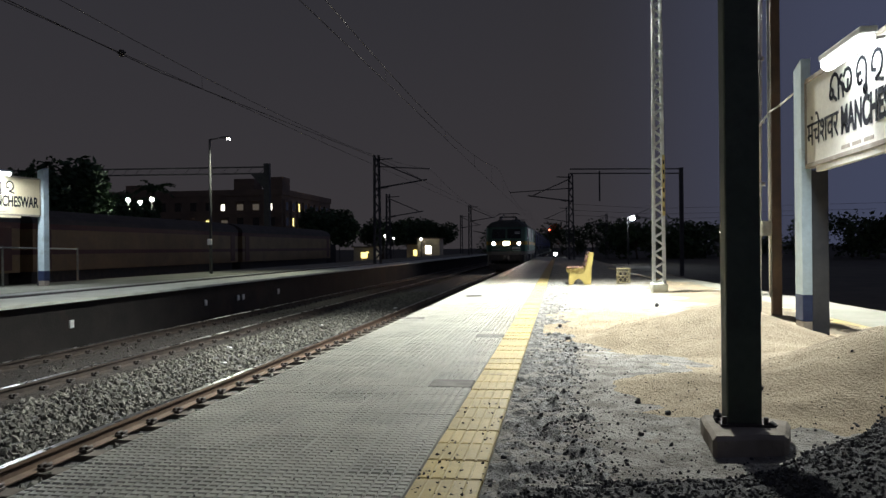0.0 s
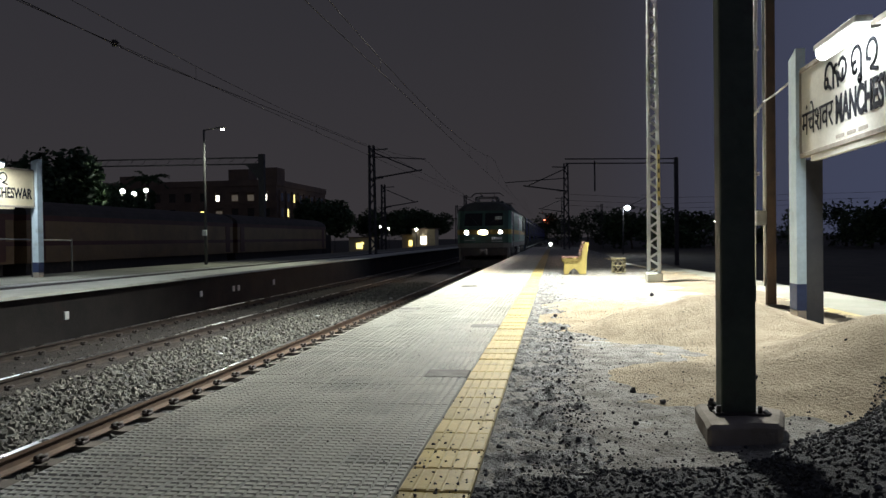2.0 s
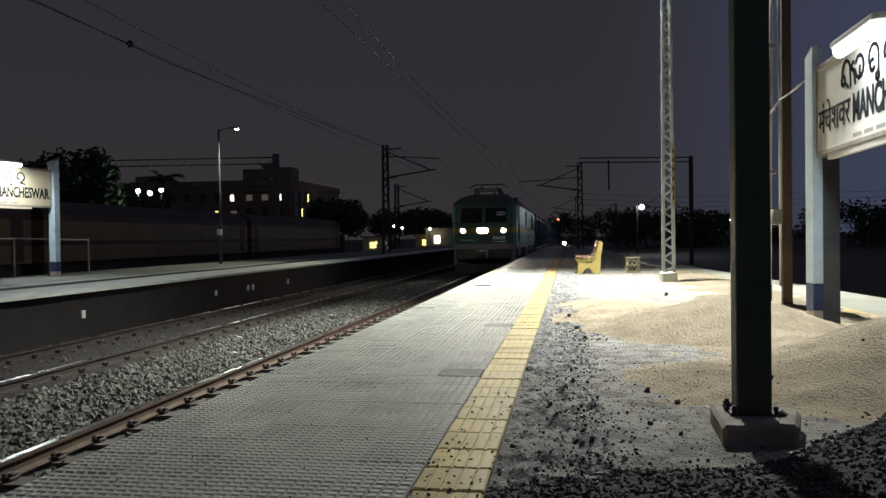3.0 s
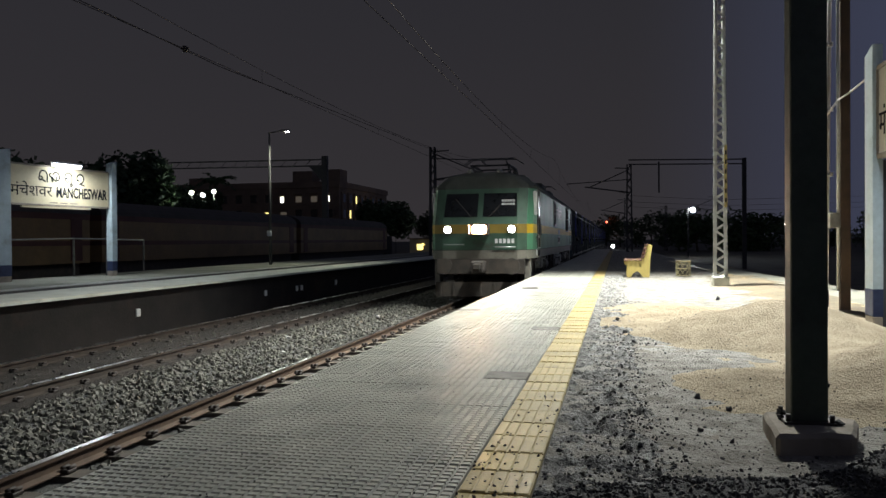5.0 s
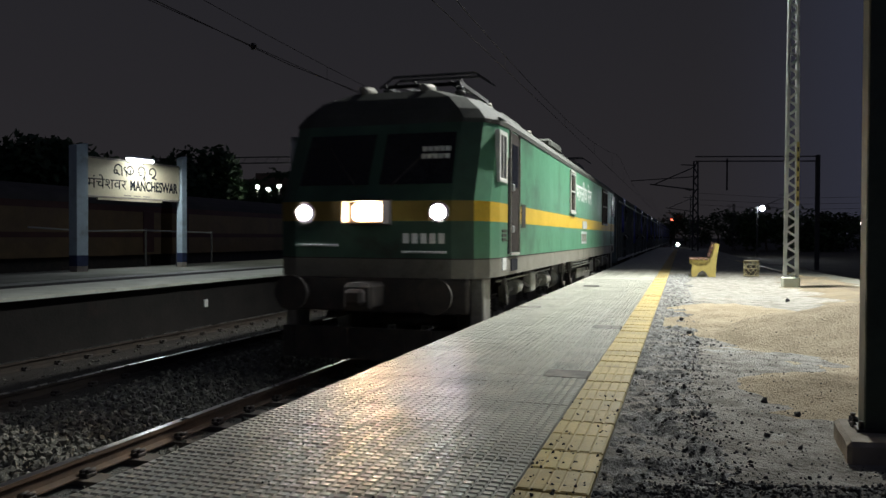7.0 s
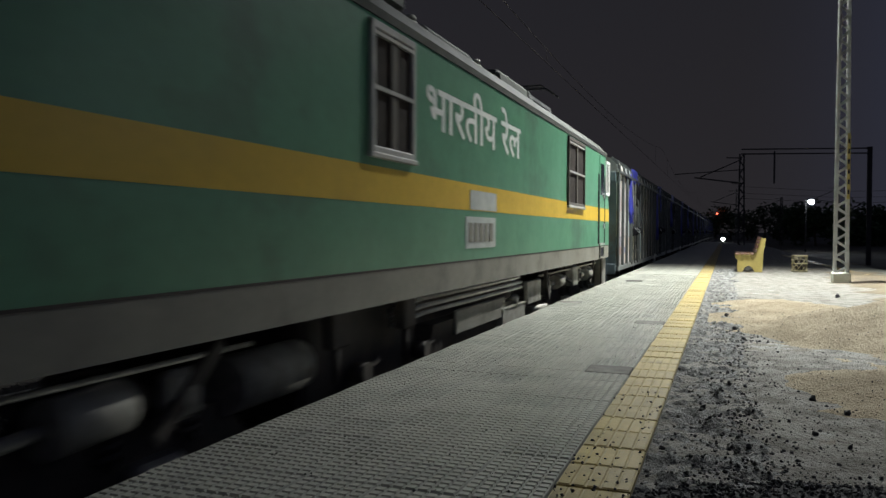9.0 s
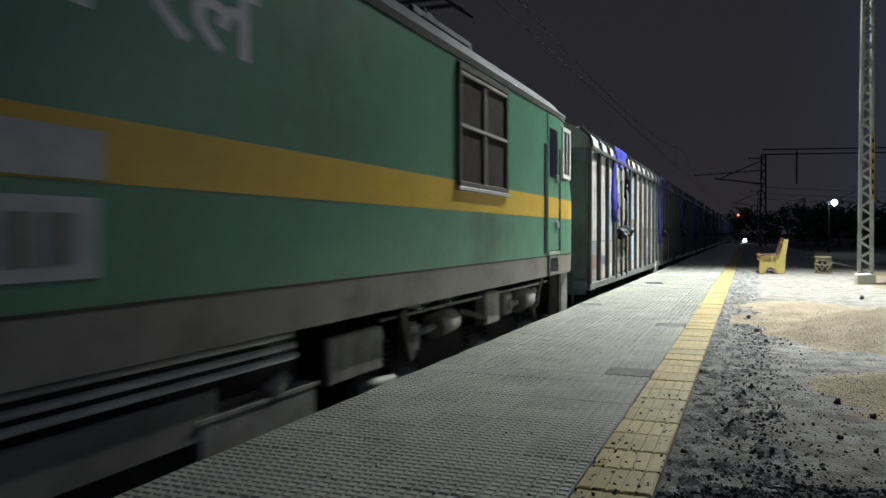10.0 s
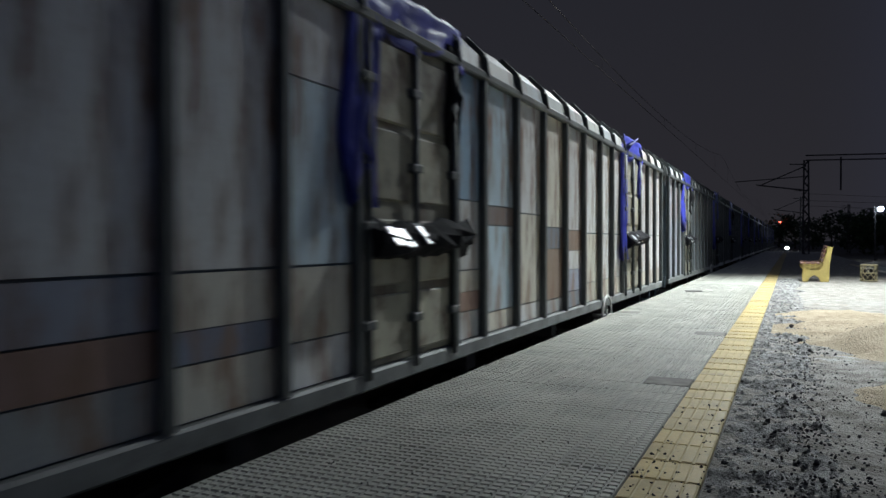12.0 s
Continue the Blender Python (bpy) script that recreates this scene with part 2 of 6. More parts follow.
M["bench_yellow"] = mat("yellow_bench_paint", (0.45, 0.36, 0.11), (0.35, 0.28, 0.085), 0.55, scale=5, fine=30, stain=(0.4, 0.3, 0.1), stain_scale=4)
M["pale_ring"] = mat("pale_ring_concrete", (0.32, 0.28, 0.16), (0.22, 0.195, 0.115), 0.8, scale=8, fine=40)
M["slat"] = mat("maroon_bench_slat", (0.12, 0.04, 0.03), (0.2, 0.13, 0.1), 0.55, scale=6, vary=0.3)
M["tarp"] = mat("blue_tarpaulin", (0.05, 0.06, 0.42), (0.03, 0.035, 0.26), 0.45, scale=5, fine=15, bump=0.4)
M["tarp_black"] = mat("black_rubber_sheet", (0.01, 0.01, 0.011), (0.016, 0.016, 0.018), 0.85, spec=0.08)
def shades(c):
    return [tuple(k * v for v in c) for k in (0.8, 0.7, 0.86)]


for key, c in (("white", (0.66, 0.68, 0.67)), ("cream", (0.62, 0.61, 0.52)), ("blue", (0.3, 0.46, 0.62)), ("pale_blue", (0.5, 0.64, 0.72)), ("brown", (0.26, 0.19, 0.14)),
               ("primer", (0.2, 0.165, 0.155)), ("slate", (0.17, 0.2, 0.24)), ("brick", (0.33, 0.2, 0.16)), ("navy", (0.14, 0.18, 0.28)), ("lilac", (0.33, 0.37, 0.47)),
               ("grey", (0.38, 0.4, 0.4)), ("dove", (0.3, 0.36, 0.42))):
    M["wagon_" + key] = patchwork(key + "_wagon_paint", shades(c))
M["wagon_cove"] = patchwork("weathered_roof_cove", [(0.44, 0.46, 0.43), (0.38, 0.42, 0.43), (0.47, 0.47, 0.43), (0.41, 0.43, 0.41)])
M["plate_grey"] = mat("faded_plate_paint", (0.52, 0.55, 0.53), (0.38, 0.41, 0.4), 0.6, scale=5, fine=30)
M["wagon_door"] = mat("grimy_door_paint", (0.3, 0.29, 0.22), (0.2, 0.19, 0.15), 0.7, scale=3, fine=20, stain=(0.1, 0.07, 0.05), stain_scale=3, stain_split=(0.5, 0.68), bump=0.3, vary=0.4)
M["wagon_sill"] = mat("grimy_sill", (0.16, 0.17, 0.165), (0.09, 0.095, 0.09), 0.6, scale=3)
# Rib colour kept dark, with the shade of the ribs' near sides in it.
M["wagon_rib"] = mat("grimy_rib", (0.07, 0.08, 0.08), (0.045, 0.05, 0.05), 0.6, scale=3)
M["wagon_end"] = mat("blue_grey_wagon_end", (0.11, 0.145, 0.165), (0.075, 0.1, 0.115), 0.7, scale=2, stain=(0.08, 0.07, 0.06), stain_scale=2)
M["wagon_roof"] = mat("wagon_roof_paint", (0.24, 0.25, 0.25), (0.15, 0.16, 0.16), 0.6, scale=1.5, stain=(0.12, 0.08, 0.06))
M["coach"] = mat("ochre_coach_paint", (0.24, 0.15, 0.06), (0.17, 0.11, 0.05), 0.6, scale=0.6, fine=6, stain=(0.18, 0.11, 0.06), stain_scale=0.4)
M["coach_band"] = mat("maroon_coach_band", (0.1, 0.03, 0.022), (0.07, 0.025, 0.02), 0.6, scale=1)
M["coach_roof"] = mat("coach_roof", (0.07, 0.06, 0.055), (0.05, 0.045, 0.04), 0.8, scale=1)
M["wall_plaster"] = mat("stained_plaster", (0.25, 0.18, 0.125), (0.18, 0.13, 0.095), 0.9, scale=0.3, fine=3, stain=(0.13, 0.09, 0.07), stain_scale=0.2)
M["leaf"] = mat("tree_leaf", (0.045, 0.085, 0.03), (0.03, 0.055, 0.02), 0.7, scale=2, vary=0.4, island=True, bump=0)
M["bark"] = mat("tree_bark", (0.09, 0.07, 0.05), (0.05, 0.04, 0.03), 0.95, scale=6, fine=30, bump=0.6)
M["wire"] = mat("overhead_wire", (0.035, 0.03, 0.027), (0.025, 0.022, 0.02), 0.95, bump=0, spec=0.1)
M["window_lit"] = glow("lit_window", (1.0, 0.95, 0.8), 2.2)
M["window_warm"] = glow("warm_window", (1.0, 0.8, 0.25), 1.2)
M["window_dim"] = glow("dim_window", (0.9, 0.7, 0.4), 0.035)
M["tube"] = glow("lamp_tube", (0.85, 0.94, 1.0), 14)
M["flood"] = glow("floodlight_glass", (0.9, 0.96, 1.0), 120)
M["globe"] = glow("globe_lamp", (0.92, 1.0, 0.92), 18)
M["small_light"] = glow("distant_lamp", (1.0, 0.95, 0.85), 10)
M["red_light"] = glow("signal_lamp", (1.0, 0.1, 0.05), 6)
M["headlight"] = glow("headlight_beam", (1.0, 0.62, 0.32), 360)
M["marker"] = glow("marker_light", (0.95, 0.97, 1.0), 220)


# ================= building helpers =================
def thing(name, label, category, group="", kind="", place=(0, 0, 0), turn=0.0):
    ob = new(name)
    ob.matrix_world = pose(*place, 0, 0, turn)
    return tagged(ob, label, category, group, kind)


def part(name, bm, material, parent=None, label=""):
    me = bpy.data.meshes.new(name)
    bm.normal_update()
    bm.to_mesh(me)
    bm.free()
    for m in (material if isinstance(material, (list, tuple)) else [material]):
        me.materials.append(m)
    ob = new(name, me)
    if parent:
        ob.parent = parent
    return tagged(ob, label)


def setting(name, bm, material, label, category):
    return tagged(part(name, bm, material), label, category, kind="structure")


def B():
    return bmesh.new()


def box(bm, x0, x1, y0, y1, z0, z1, bevel=0.0, mi=0):
    r = bmesh.ops.create_cube(bm, size=1.0, matrix=Matrix.Translation(((x0 + x1) / 2, (y0 + y1) / 2, (z0 + z1) / 2))
                              @ Matrix.Diagonal((x1 - x0, y1 - y0, z1 - z0, 1)))
    vs = r["verts"]
    fs = list({f for v in vs for f in v.link_faces})
    for f in fs:
        f.material_index = mi
    if bevel:
        es = list({e for v in vs for e in v.link_edges})
        bmesh.ops.bevel(bm, geom=es, offset=bevel, segments=1, affect="EDGES", clamp_overlap=True)
    return bm


def rod(bm, a, b, r, n=8, r2=None, mi=0):
    a, b = Vector(a), Vector(b)
    d = b - a
    m = Matrix.Translation((a + b) / 2) @ d.to_track_quat("Z", "Y").to_matrix().to_4x4()
    q = bmesh.ops.create_cone(bm, cap_ends=True, segments=n, radius1=r, radius2=r if r2 is None else r2, depth=d.length, matrix=m)
    for f in {f for v in q["verts"] for f in v.link_faces}:
        f.material_index = mi
        if len(f.verts) == 4:
            f.smooth = True
    return bm


def bar(bm, a, b, w, d, mi=0):
    """A flat bar of section w x d from a to b."""
    a, b = Vector(a), Vector(b)
    v = b - a
    m = Matrix.Translation((a + b) / 2) @ v.to_track_quat("Z", "Y").to_matrix().to_4x4() @ Matrix.Diagonal((w, d, v.length, 1))
    q = bmesh.ops.create_cube(bm, size=1.0, matrix=m)
    for f in {f for v in q["verts"] for f in v.link_faces}:
        f.material_index = mi
    return bm


def prism(bm, pts, lo, hi, axis="y"):
    """A polygon (pairs of the two other axes) drawn out along an axis."""
    put = {"x": lambda p, t: (t, p[0], p[1]), "y": lambda p, t: (p[0], t, p[1]), "z": lambda p, t: (p[0], p[1], t)}[axis]
    a = [bm.verts.new(put(p, lo)) for p in pts]
    b = [bm.verts.new(put(p, hi)) for p in pts]
    n = len(pts)
    bm.faces.new(a)
    bm.faces.new(b[::-1])
    for i in range(n):
        bm.faces.new((a[i], a[(i + 1) % n], b[(i + 1) % n], b[i]))
    bmesh.ops.recalc_face_normals(bm, faces=bm.faces)
    return bm


def tube(bm, a, b, outer, inner, n=20):
    """A hollow cylinder between two points."""
    a, b = Vector(a), Vector(b)
    q = (b - a).to_track_quat("Z", "Y")
    rings = []
    for p, r in ((a, outer), (b, outer), (b, inner), (a, inner)):
        rings.append([bm.verts.new(p + q @ Vector((r * math.cos(i / n * math.tau), r * math.sin(i / n * math.tau), 0))) for i in range(n)])
    for k in range(4):
        for i in range(n):
            bm.faces.new((rings[k][i], rings[k][(i + 1) % n], rings[(k + 1) % 4][(i + 1) % n], rings[(k + 1) % 4][i]))
    bmesh.ops.recalc_face_normals(bm, faces=bm.faces)
    return bm


def coil(bm, place, z0, z1, radius, r, turns=5, k=6):
    """A coil spring as one swept wire."""
    n, rings = turns * 10, []
    for i in range(n + 1):
        a = i / 10 * math.tau
        ring = []
        for j in range(k):
            b = j / k * math.tau
            d = radius + r * math.cos(b)
            ring.append(bm.verts.new((place[0] + d * math.cos(a), place[1] + d * math.sin(a), z0 + (z1 - z0) * i / n + r * math.sin(b))))
        rings.append(ring)
    for p, q in zip(rings, rings[1:]):
        for j in range(k):
            bm.faces.new((p[j], q[j], q[(j + 1) % k], p[(j + 1) % k]))
    bm.faces.new(rings[0])
    bm.faces.new(rings[-1][::-1])
    bmesh.ops.recalc_face_normals(bm, faces=bm.faces)
    return bm


def torus(bm, place, radius, r, n=24, k=8, axis="z"):
    rings = []
    for i in range(n):
        a = i / n * math.tau
        ring = []
        for j in range(k):
            b = j / k * math.tau
            d, h = radius + r * math.cos(b), r * math.sin(b)
            p = (d * math.cos(a), d * math.sin(a), h) if axis == "z" else (h, d * math.cos(a), d * math.sin(a))
            ring.append(bm.verts.new((place[0] + p[0], place[1] + p[1], place[2] + p[2])))
        rings.append(ring)
    for i in range(n):
        for j in range(k):
            f = bm.faces.new((rings[i][j], rings[(i + 1) % n][j], rings[(i + 1) % n][(j + 1) % k], rings[i][(j + 1) % k]))
            f.smooth = True
    bmesh.ops.recalc_face_normals(bm, faces=bm.faces)
    return bm


def mesh_ob(name, verts, faces, material, smooth=False):
    me = bpy.data.meshes.new(name)
    me.from_pydata(verts, [], faces)
    me.materials.append(material)
    if smooth:
        me.polygons.foreach_set("use_smooth", [True] * len(me.polygons))
    me.update()
    return new(name, me)


def stones(name, places, sizes, material, seed=1):
    """Many angular stones in one mesh: each a squashed, jittered octahedron with cut corners."""
    rng = np.random.default_rng(seed)
    base = np.array([(1, 0, 0), (-1, 0, 0), (0, 1, 0), (0, -1, 0), (0, 0, 1), (0, 0, -1), (.6, .6, .5), (-.6, .55, .5), (.55, -.6, .5), (-.6, -.6, .45)], float)
    tri = [(4, 6, 8), (0, 8, 6), (4, 7, 6), (2, 6, 7), (4, 9, 7), (1, 7, 9), (4, 8, 9), (3, 9, 8), (0, 6, 2), (2, 7, 1), (1, 9, 3), (3, 8, 0),
           (0, 2, 5), (2, 1, 5), (1, 3, 5), (3, 0, 5)]
    n = len(places)
    v = base[None] * (1 + rng.uniform(-0.32, 0.32, (n, 10, 3)))
    v *= rng.uniform(0.6, 1.25, (n, 1, 3))
    q = rng.normal(size=(n, 4))
    q /= np.linalg.norm(q, axis=1)[:, None]
    w, x, y, z = q.T
    rm = np.stack([1 - 2 * (y * y + z * z), 2 * (x * y - z * w), 2 * (x * z + y * w), 2 * (x * y + z * w), 1 - 2 * (x * x + z * z), 2 * (y * z - x * w),
                   2 * (x * z - y * w), 2 * (y * z + x * w), 1 - 2 * (x * x + y * y)], 1).reshape(n, 3, 3)
    v = np.einsum("nij,nkj->nki", rm, v) * np.asarray(sizes)[:, None, None] + np.asarray(places)[:, None, :]
    f = (np.array(tri)[None] + (np.arange(n) * 10)[:, None, None]).reshape(-1, 3)
    me = bpy.data.meshes.new(name)
    me.from_pydata(v.reshape(-1, 3).tolist(), [], f.tolist())
    me.materials.append(material)
    me.update()
    return new(name, me)


def hills(x, y, seed=0.0, scale=1.0):
    return noise.fractal(Vector((x * scale, y * scale, seed)), 1.0, 2.0, 4)


def field(name, xs, ys, height, material):
    """A sheet of ground whose height is given by a function."""
    nx, ny = len(xs), len(ys)
    verts = [(x, y, height(x, y)) for y in ys for x in xs]
    faces = [(j * nx + i, j * nx + i + 1, (j + 1) * nx + i + 1, (j + 1) * nx + i) for j in range(ny - 1) for i in range(nx - 1)]
    return mesh_ob(name, verts, faces, material, smooth=True)


def spread(lo, hi, n):
    return [lo + (hi - lo) * i / (n - 1) for i in range(n)]


RAIL_Z = -0.84


# ================= ground, platforms and tracks =================
EDGE = -2.26          # coping edge of this platform
TRACK = -3.89         # centre of the near track
TRACK2 = -8.36        # centre of the second track
EDGE2 = -10.3         # coping edge of the platform across the tracks

bm = B()
box(bm, -1500, 1500, -60, 2500, -2.2, -1.35)
setting("ground", bm, M["earth"], "dark bare earth of the railway yard", "ground")


def right_edge(y):
    return 4.75 - 0.075 * (y - 12.0)


bm = B()
prism(bm, [(EDGE + 0.14, -12), (right_edge(-12), -12), (right_edge(36), 36), (right_edge(36) - 0.6, 75), (EDGE + 0.14, 75)], -1.3, -0.05, "z")
setting("platform", bm, M["brick_dark"], "raised island platform body with dark sides", "platform")

bm = B()
prism(bm, [(EDGE, -12), (EDGE + 0.09, -12), (EDGE + 0.09, 75), (EDGE, 75)], -0.16, -0.034, "z")
setting("platform_coping", bm, M["coping"], "pale concrete coping along the platform edge", "coping")

bm = B()
prism(bm, [(-0.33, -12), (3.4, -12), (2.9, 36), (2.5, 75), (-0.33, 75)], -0.12, -0.012, "z")
setting("platform_slab", bm, M["slab"], "rough unfinished concrete bed in the middle of the platform", "concrete floor")

bm = B()
prism(bm, [(EDGE + 0.1, -12), (-0.33, -12), (-0.33, 75), (EDGE + 0.1, 75)], -0.12, -0.022, "z")
setting("paving_bed", bm, M["joint"], "dirty mortar bed under the platform tiles", "mortar bed")

bm = B()
prism(bm, [(3.7, -12), (right_edge(-12), -12), (right_edge(36), 36), (2.42, 36)], -0.12, 0.0, "z")
setting("far_side_paving", bm, M["far_paving"], "pale grey paving strip along the far platform edge", "paving")
bm = B()
prism(bm, [(4.5, -12), (4.72, -12), (2.38, 36), (2.2, 36)], -0.02, 0.006, "z")
setting("far_side_yellow_line", bm, M["yellow"], "worn yellow line along the far side paving", "painted line")

# the platform across the tracks
bm = B()
prism(bm, [(-16.6, -20), (EDGE2 - 0.02, -20), (EDGE2 - 0.02, 130), (-16.6, 130)], -1.4, -0.012, "z")
setting("far_platform", bm, M["brick_dark"], "opposite platform with a dark brick face", "platform")
bm = B()
prism(bm, [(-11.9, -20), (EDGE2 + 0.15, -20), (EDGE2 + 0.15, 130), (-11.9, 130)], -0.06, 0.0, "z")
setting("far_platform_coping", bm, M["whitewash"], "pale concrete strip along the opposite platform edge", "coping")
bm = B()
prism(bm, [(-16.6, -20), (-13.2, -20), (-13.2, 130), (-16.6, 130)], -0.1, 0.006, "z")
setting("far_platform_paving", bm, M["far_paving"], "dusty paving of the opposite platform", "paving")

bm = B()
prism(bm, [(-13.2, -20), (-12.65, -20), (-12.65, 130), (-13.2, 130)], -0.1, 0.0, "z")
setting("far_platform_kerb", bm, M["coping"], "pale kerb line along the opposite platform paving", "kerb")

# pale marks on the far platform's face
rng = random.Random(5)
for y in (21.3, 23.6, 24.0, 27.2, 15.0):
    s = rng.uniform(0.045, 0.08)
    bm = B()
    box(bm, EDGE2 - 0.03, EDGE2 + 0.012, y - s, y + s, -0.55 - s, -0.55 + s * 1.4, 0.01)
    tagged(part("wall_mark", bm, M["white"]), "pale painted distance mark on the platform face", "wall mark", "marks on the far platform face")

# ballast bed between and under the tracks
bm = B()
prism(bm, [(EDGE + 0.1, RAIL_Z - 0.23), (-4.9, RAIL_Z - 0.21), (-6.2, RAIL_Z - 0.12), (-7.4, RAIL_Z - 0.2), (-9.3, RAIL_Z - 0.22), (EDGE2, RAIL_Z - 0.3),
           (EDGE2, -1.4), (EDGE + 0.1, -1.4)], -30, 400, "y")
setting("ballast_bed", bm, M["ballast_bed"], "grey crushed stone bed of two railway tracks", "ballast")


bm = prism(B(), [(-9.95, RAIL_Z - 0.26), (-9.75, RAIL_Z - 0.165), (-9.32, RAIL_Z - 0.15), (-7.4, RAIL_Z - 0.15), (-7.0, RAIL_Z - 0.17), (-6.7, RAIL_Z - 0.26)], -30, 400)
setting("track_dirt", bm, M["track_dirt"], "dark oily dirt filling the second track between its rails", "dirt")


def rail_profile(x, z):
    """Foot, web and head of a flat-bottomed rail with its top at z."""
    return [(x + dx, z + dz) for dx, dz in ((-0.068, -0.156), (0.068, -0.156), (0.068, -0.146), (0.012, -0.125), (0.009, -0.05), (0.036, -0.036),
                                           (0.036, -0.004), (-0.036, -0.004), (-0.036, -0.036), (-0.009, -0.05), (-0.012, -0.125), (-0.068, -0.146))]


def track(centre, name, steel):
    t = thing(name, "broad gauge railway track on concrete sleepers", "railway track", "tracks", "structure")
    for s in (-1, 1):
        x = centre + s * 0.874
        bm = prism(B(), rail_profile(x, RAIL_Z), -30, 400)
        part("rail", bm, steel, t, "rusty rail web")
        bm = box(B(), x - 0.034, x + 0.034, -30, 400, RAIL_Z - 0.003, RAIL_Z + 0.001)
        part("rail_head", bm, M["rail_top"], t, "polished running surface of the rail")
    bm = prism(B(), [(-1.37, -0.33), (1.37, -0.33), (1.37, -0.17), (0.6, -0.157), (0.2, -0.2), (-0.2, -0.2), (-0.6, -0.157), (-1.37, -0.17)], -0.11, 0.11)
    first = part("sleeper", bm, M["sleeper"], t)
    first.location = (centre, -11.58, RAIL_Z)
    clip = B()
    for s in (-1, 1):
        for e in (-1, 1):
            x = s * 0.874 + e * 0.085
            box(clip, x - 0.045, x + 0.045, -0.06, 0.06, -0.16, -0.12, 0.01)
            rod(clip, (x - 0.03, -0.045, -0.11), (x - 0.03, 0.045, -0.11), 0.018, 6)
            rod(clip, (x + 0.03, -0.045, -0.105), (x + 0.03, 0.045, -0.105), 0.018, 6)
    first_clip = part("rail_clip", clip, M["iron"], t, "dark spring clips holding the rail")
    first_clip.location = (centre, -11.58, RAIL_Z)
    for k in range(1, 129):
        for o in (first, first_clip):
            q = new(o.name.split(".")[0], o.data)
            q.parent = t
            q.location = (centre, -11.58 + 0.62 * k, RAIL_Z)


track(TRACK, "track_1", M["rail"])
track(TRACK2, "track_2", M["rail_dull"])

rng = np.random.default_rng(3)


def scatter(n, x0, x1, y0, y1, z, s0, s1, dens=1.0):
    u = rng.uniform(0, 1, n) ** dens
    p = np.stack([rng.uniform(x0, x1, n), y0 + (y1 - y0) * u, np.zeros(n)], 1)
    p[:, 2] = z + rng.uniform(-0.02, 0.03, n)
    return p, rng.uniform(s0, s1, n)


P, S = [], []
for n, x0, x1, y0, y1, z, s0, s1, d in ((15000, -7.15, -4.95, 3.5, 34, RAIL_Z - 0.12, 0.022, 0.05, 1.7), (2500, -4.6, -3.2, 2, 20, RAIL_Z - 0.21, 0.02, 0.045, 1.3),
                                        (900, -9.0, -7.6, 5, 28, RAIL_Z - 0.15, 0.012, 0.03, 1.2), (1500, -10.2, -9.3, 6, 26, RAIL_Z - 0.25, 0.02, 0.05, 1.2)):
    p, s = scatter(n, x0, x1, y0, y1, z, s0, s1, d)
    if x0 < -7 and x1 > -5:
        p[:, 2] += 0.06 * np.exp(-((p[:, 0] + 6.1) / 0.7) ** 2) - 0.07
    P.append(p)
    S.append(s)
tagged(stones("ballast_stones", np.concatenate(P), np.concatenate(S), M["ballast"], 4), "loose grey crushed stone between the tracks", "ballast", kind="stuff")
# pale litter on the stones
for x, y in ((-5.6, 12.2), (-5.9, 18.5), (-6.4, 14.2), (-5.2, 24.0)):
    bm = box(B(), -0.06, 0.06, -0.04, 0.04, 0, 0.03, 0.012)
    o = tagged(part("litter", bm, M["letter_white"]), "crumpled pale scrap lying on the ballast", "litter", "scraps on the ballast")
    o.matrix_world = pose(x, y, RAIL_Z - 0.07, 8, 12, x * 40)

# ---- sand, powder, rubble and dark gravel on the platform ----


def bump_at(x, y, cx, cy, rx, ry, h, turn=0.0):
    c, s = math.cos(radians(turn)), math.sin(radians(turn))
    u, v = ((x - cx) * c + (y - cy) * s) / rx, (-(x - cx) * s + (y - cy) * c) / ry
    return h * math.exp(-(u * u + v * v))


def heap(x, y, cx, cy, r, h):
    d = math.hypot(x - cx, y - cy) / r
    return h * max(0.0, 1 - d) if d > 0.18 else h * (1 - 0.09 - d * d * 2.5)


def sand_height(x, y):
    z = -0.045 + 0.05 * hills(x, y, 3.0, 0.9) + 0.016 * hills(x, y, 9.0, 4.0) + 0.006 * hills(x, y, 5.0, 14.0)
    z += bump_at(x, y, 1.5, 9.7, 1.8, 1.6, 0.085) + bump_at(x, y, 0.7, 11.0, 0.8, 1.2, 0.05)
    z += heap(x, y, 1.62, 8.35, 1.3, 0.42)
    z += bump_at(x, y, 2.45, 5.75, 0.85, 1.0, 0.47, 15) + bump_at(x, y, 1.3, 5.4, 0.75, 0.75, 0.08) + bump_at(x, y, 0.75, 5.75, 0.5, 0.45, 0.06)
    z += bump_at(x, y, 3.2, 7.4, 0.9, 2.2, 0.06)
    return z


o = field("sand_heap", spread(-0.2, 4.2, 130), spread(3.4, 14.5, 260), sand_height, M["sand"])
tagged(o, "loose heap of tan building sand spread over the platform", "sand", kind="stuff")


def powder_height(x, y):
    return -0.03 + bump_at(x, y, 0.35, 7.25, 0.42, 0.32, 0.03, 10) + bump_at(x, y, 0.95, 7.6, 0.5, 0.14, 0.024, 20) + 0.02 * hills(x, y, 4.0, 3.0) \
        + bump_at(x, y, 0.6, 14.0, 0.7, 1.6, 0.012) + bump_at(x, y, 0.45, 4.1, 0.3, 0.25, 0.012)


o = field("cement_powder", spread(-0.1, 2.2, 80), spread(3.5, 17.5, 260), powder_height, M["powder"])
tagged(o, "pale cement powder spilled on the concrete", "cement powder", kind="stuff")


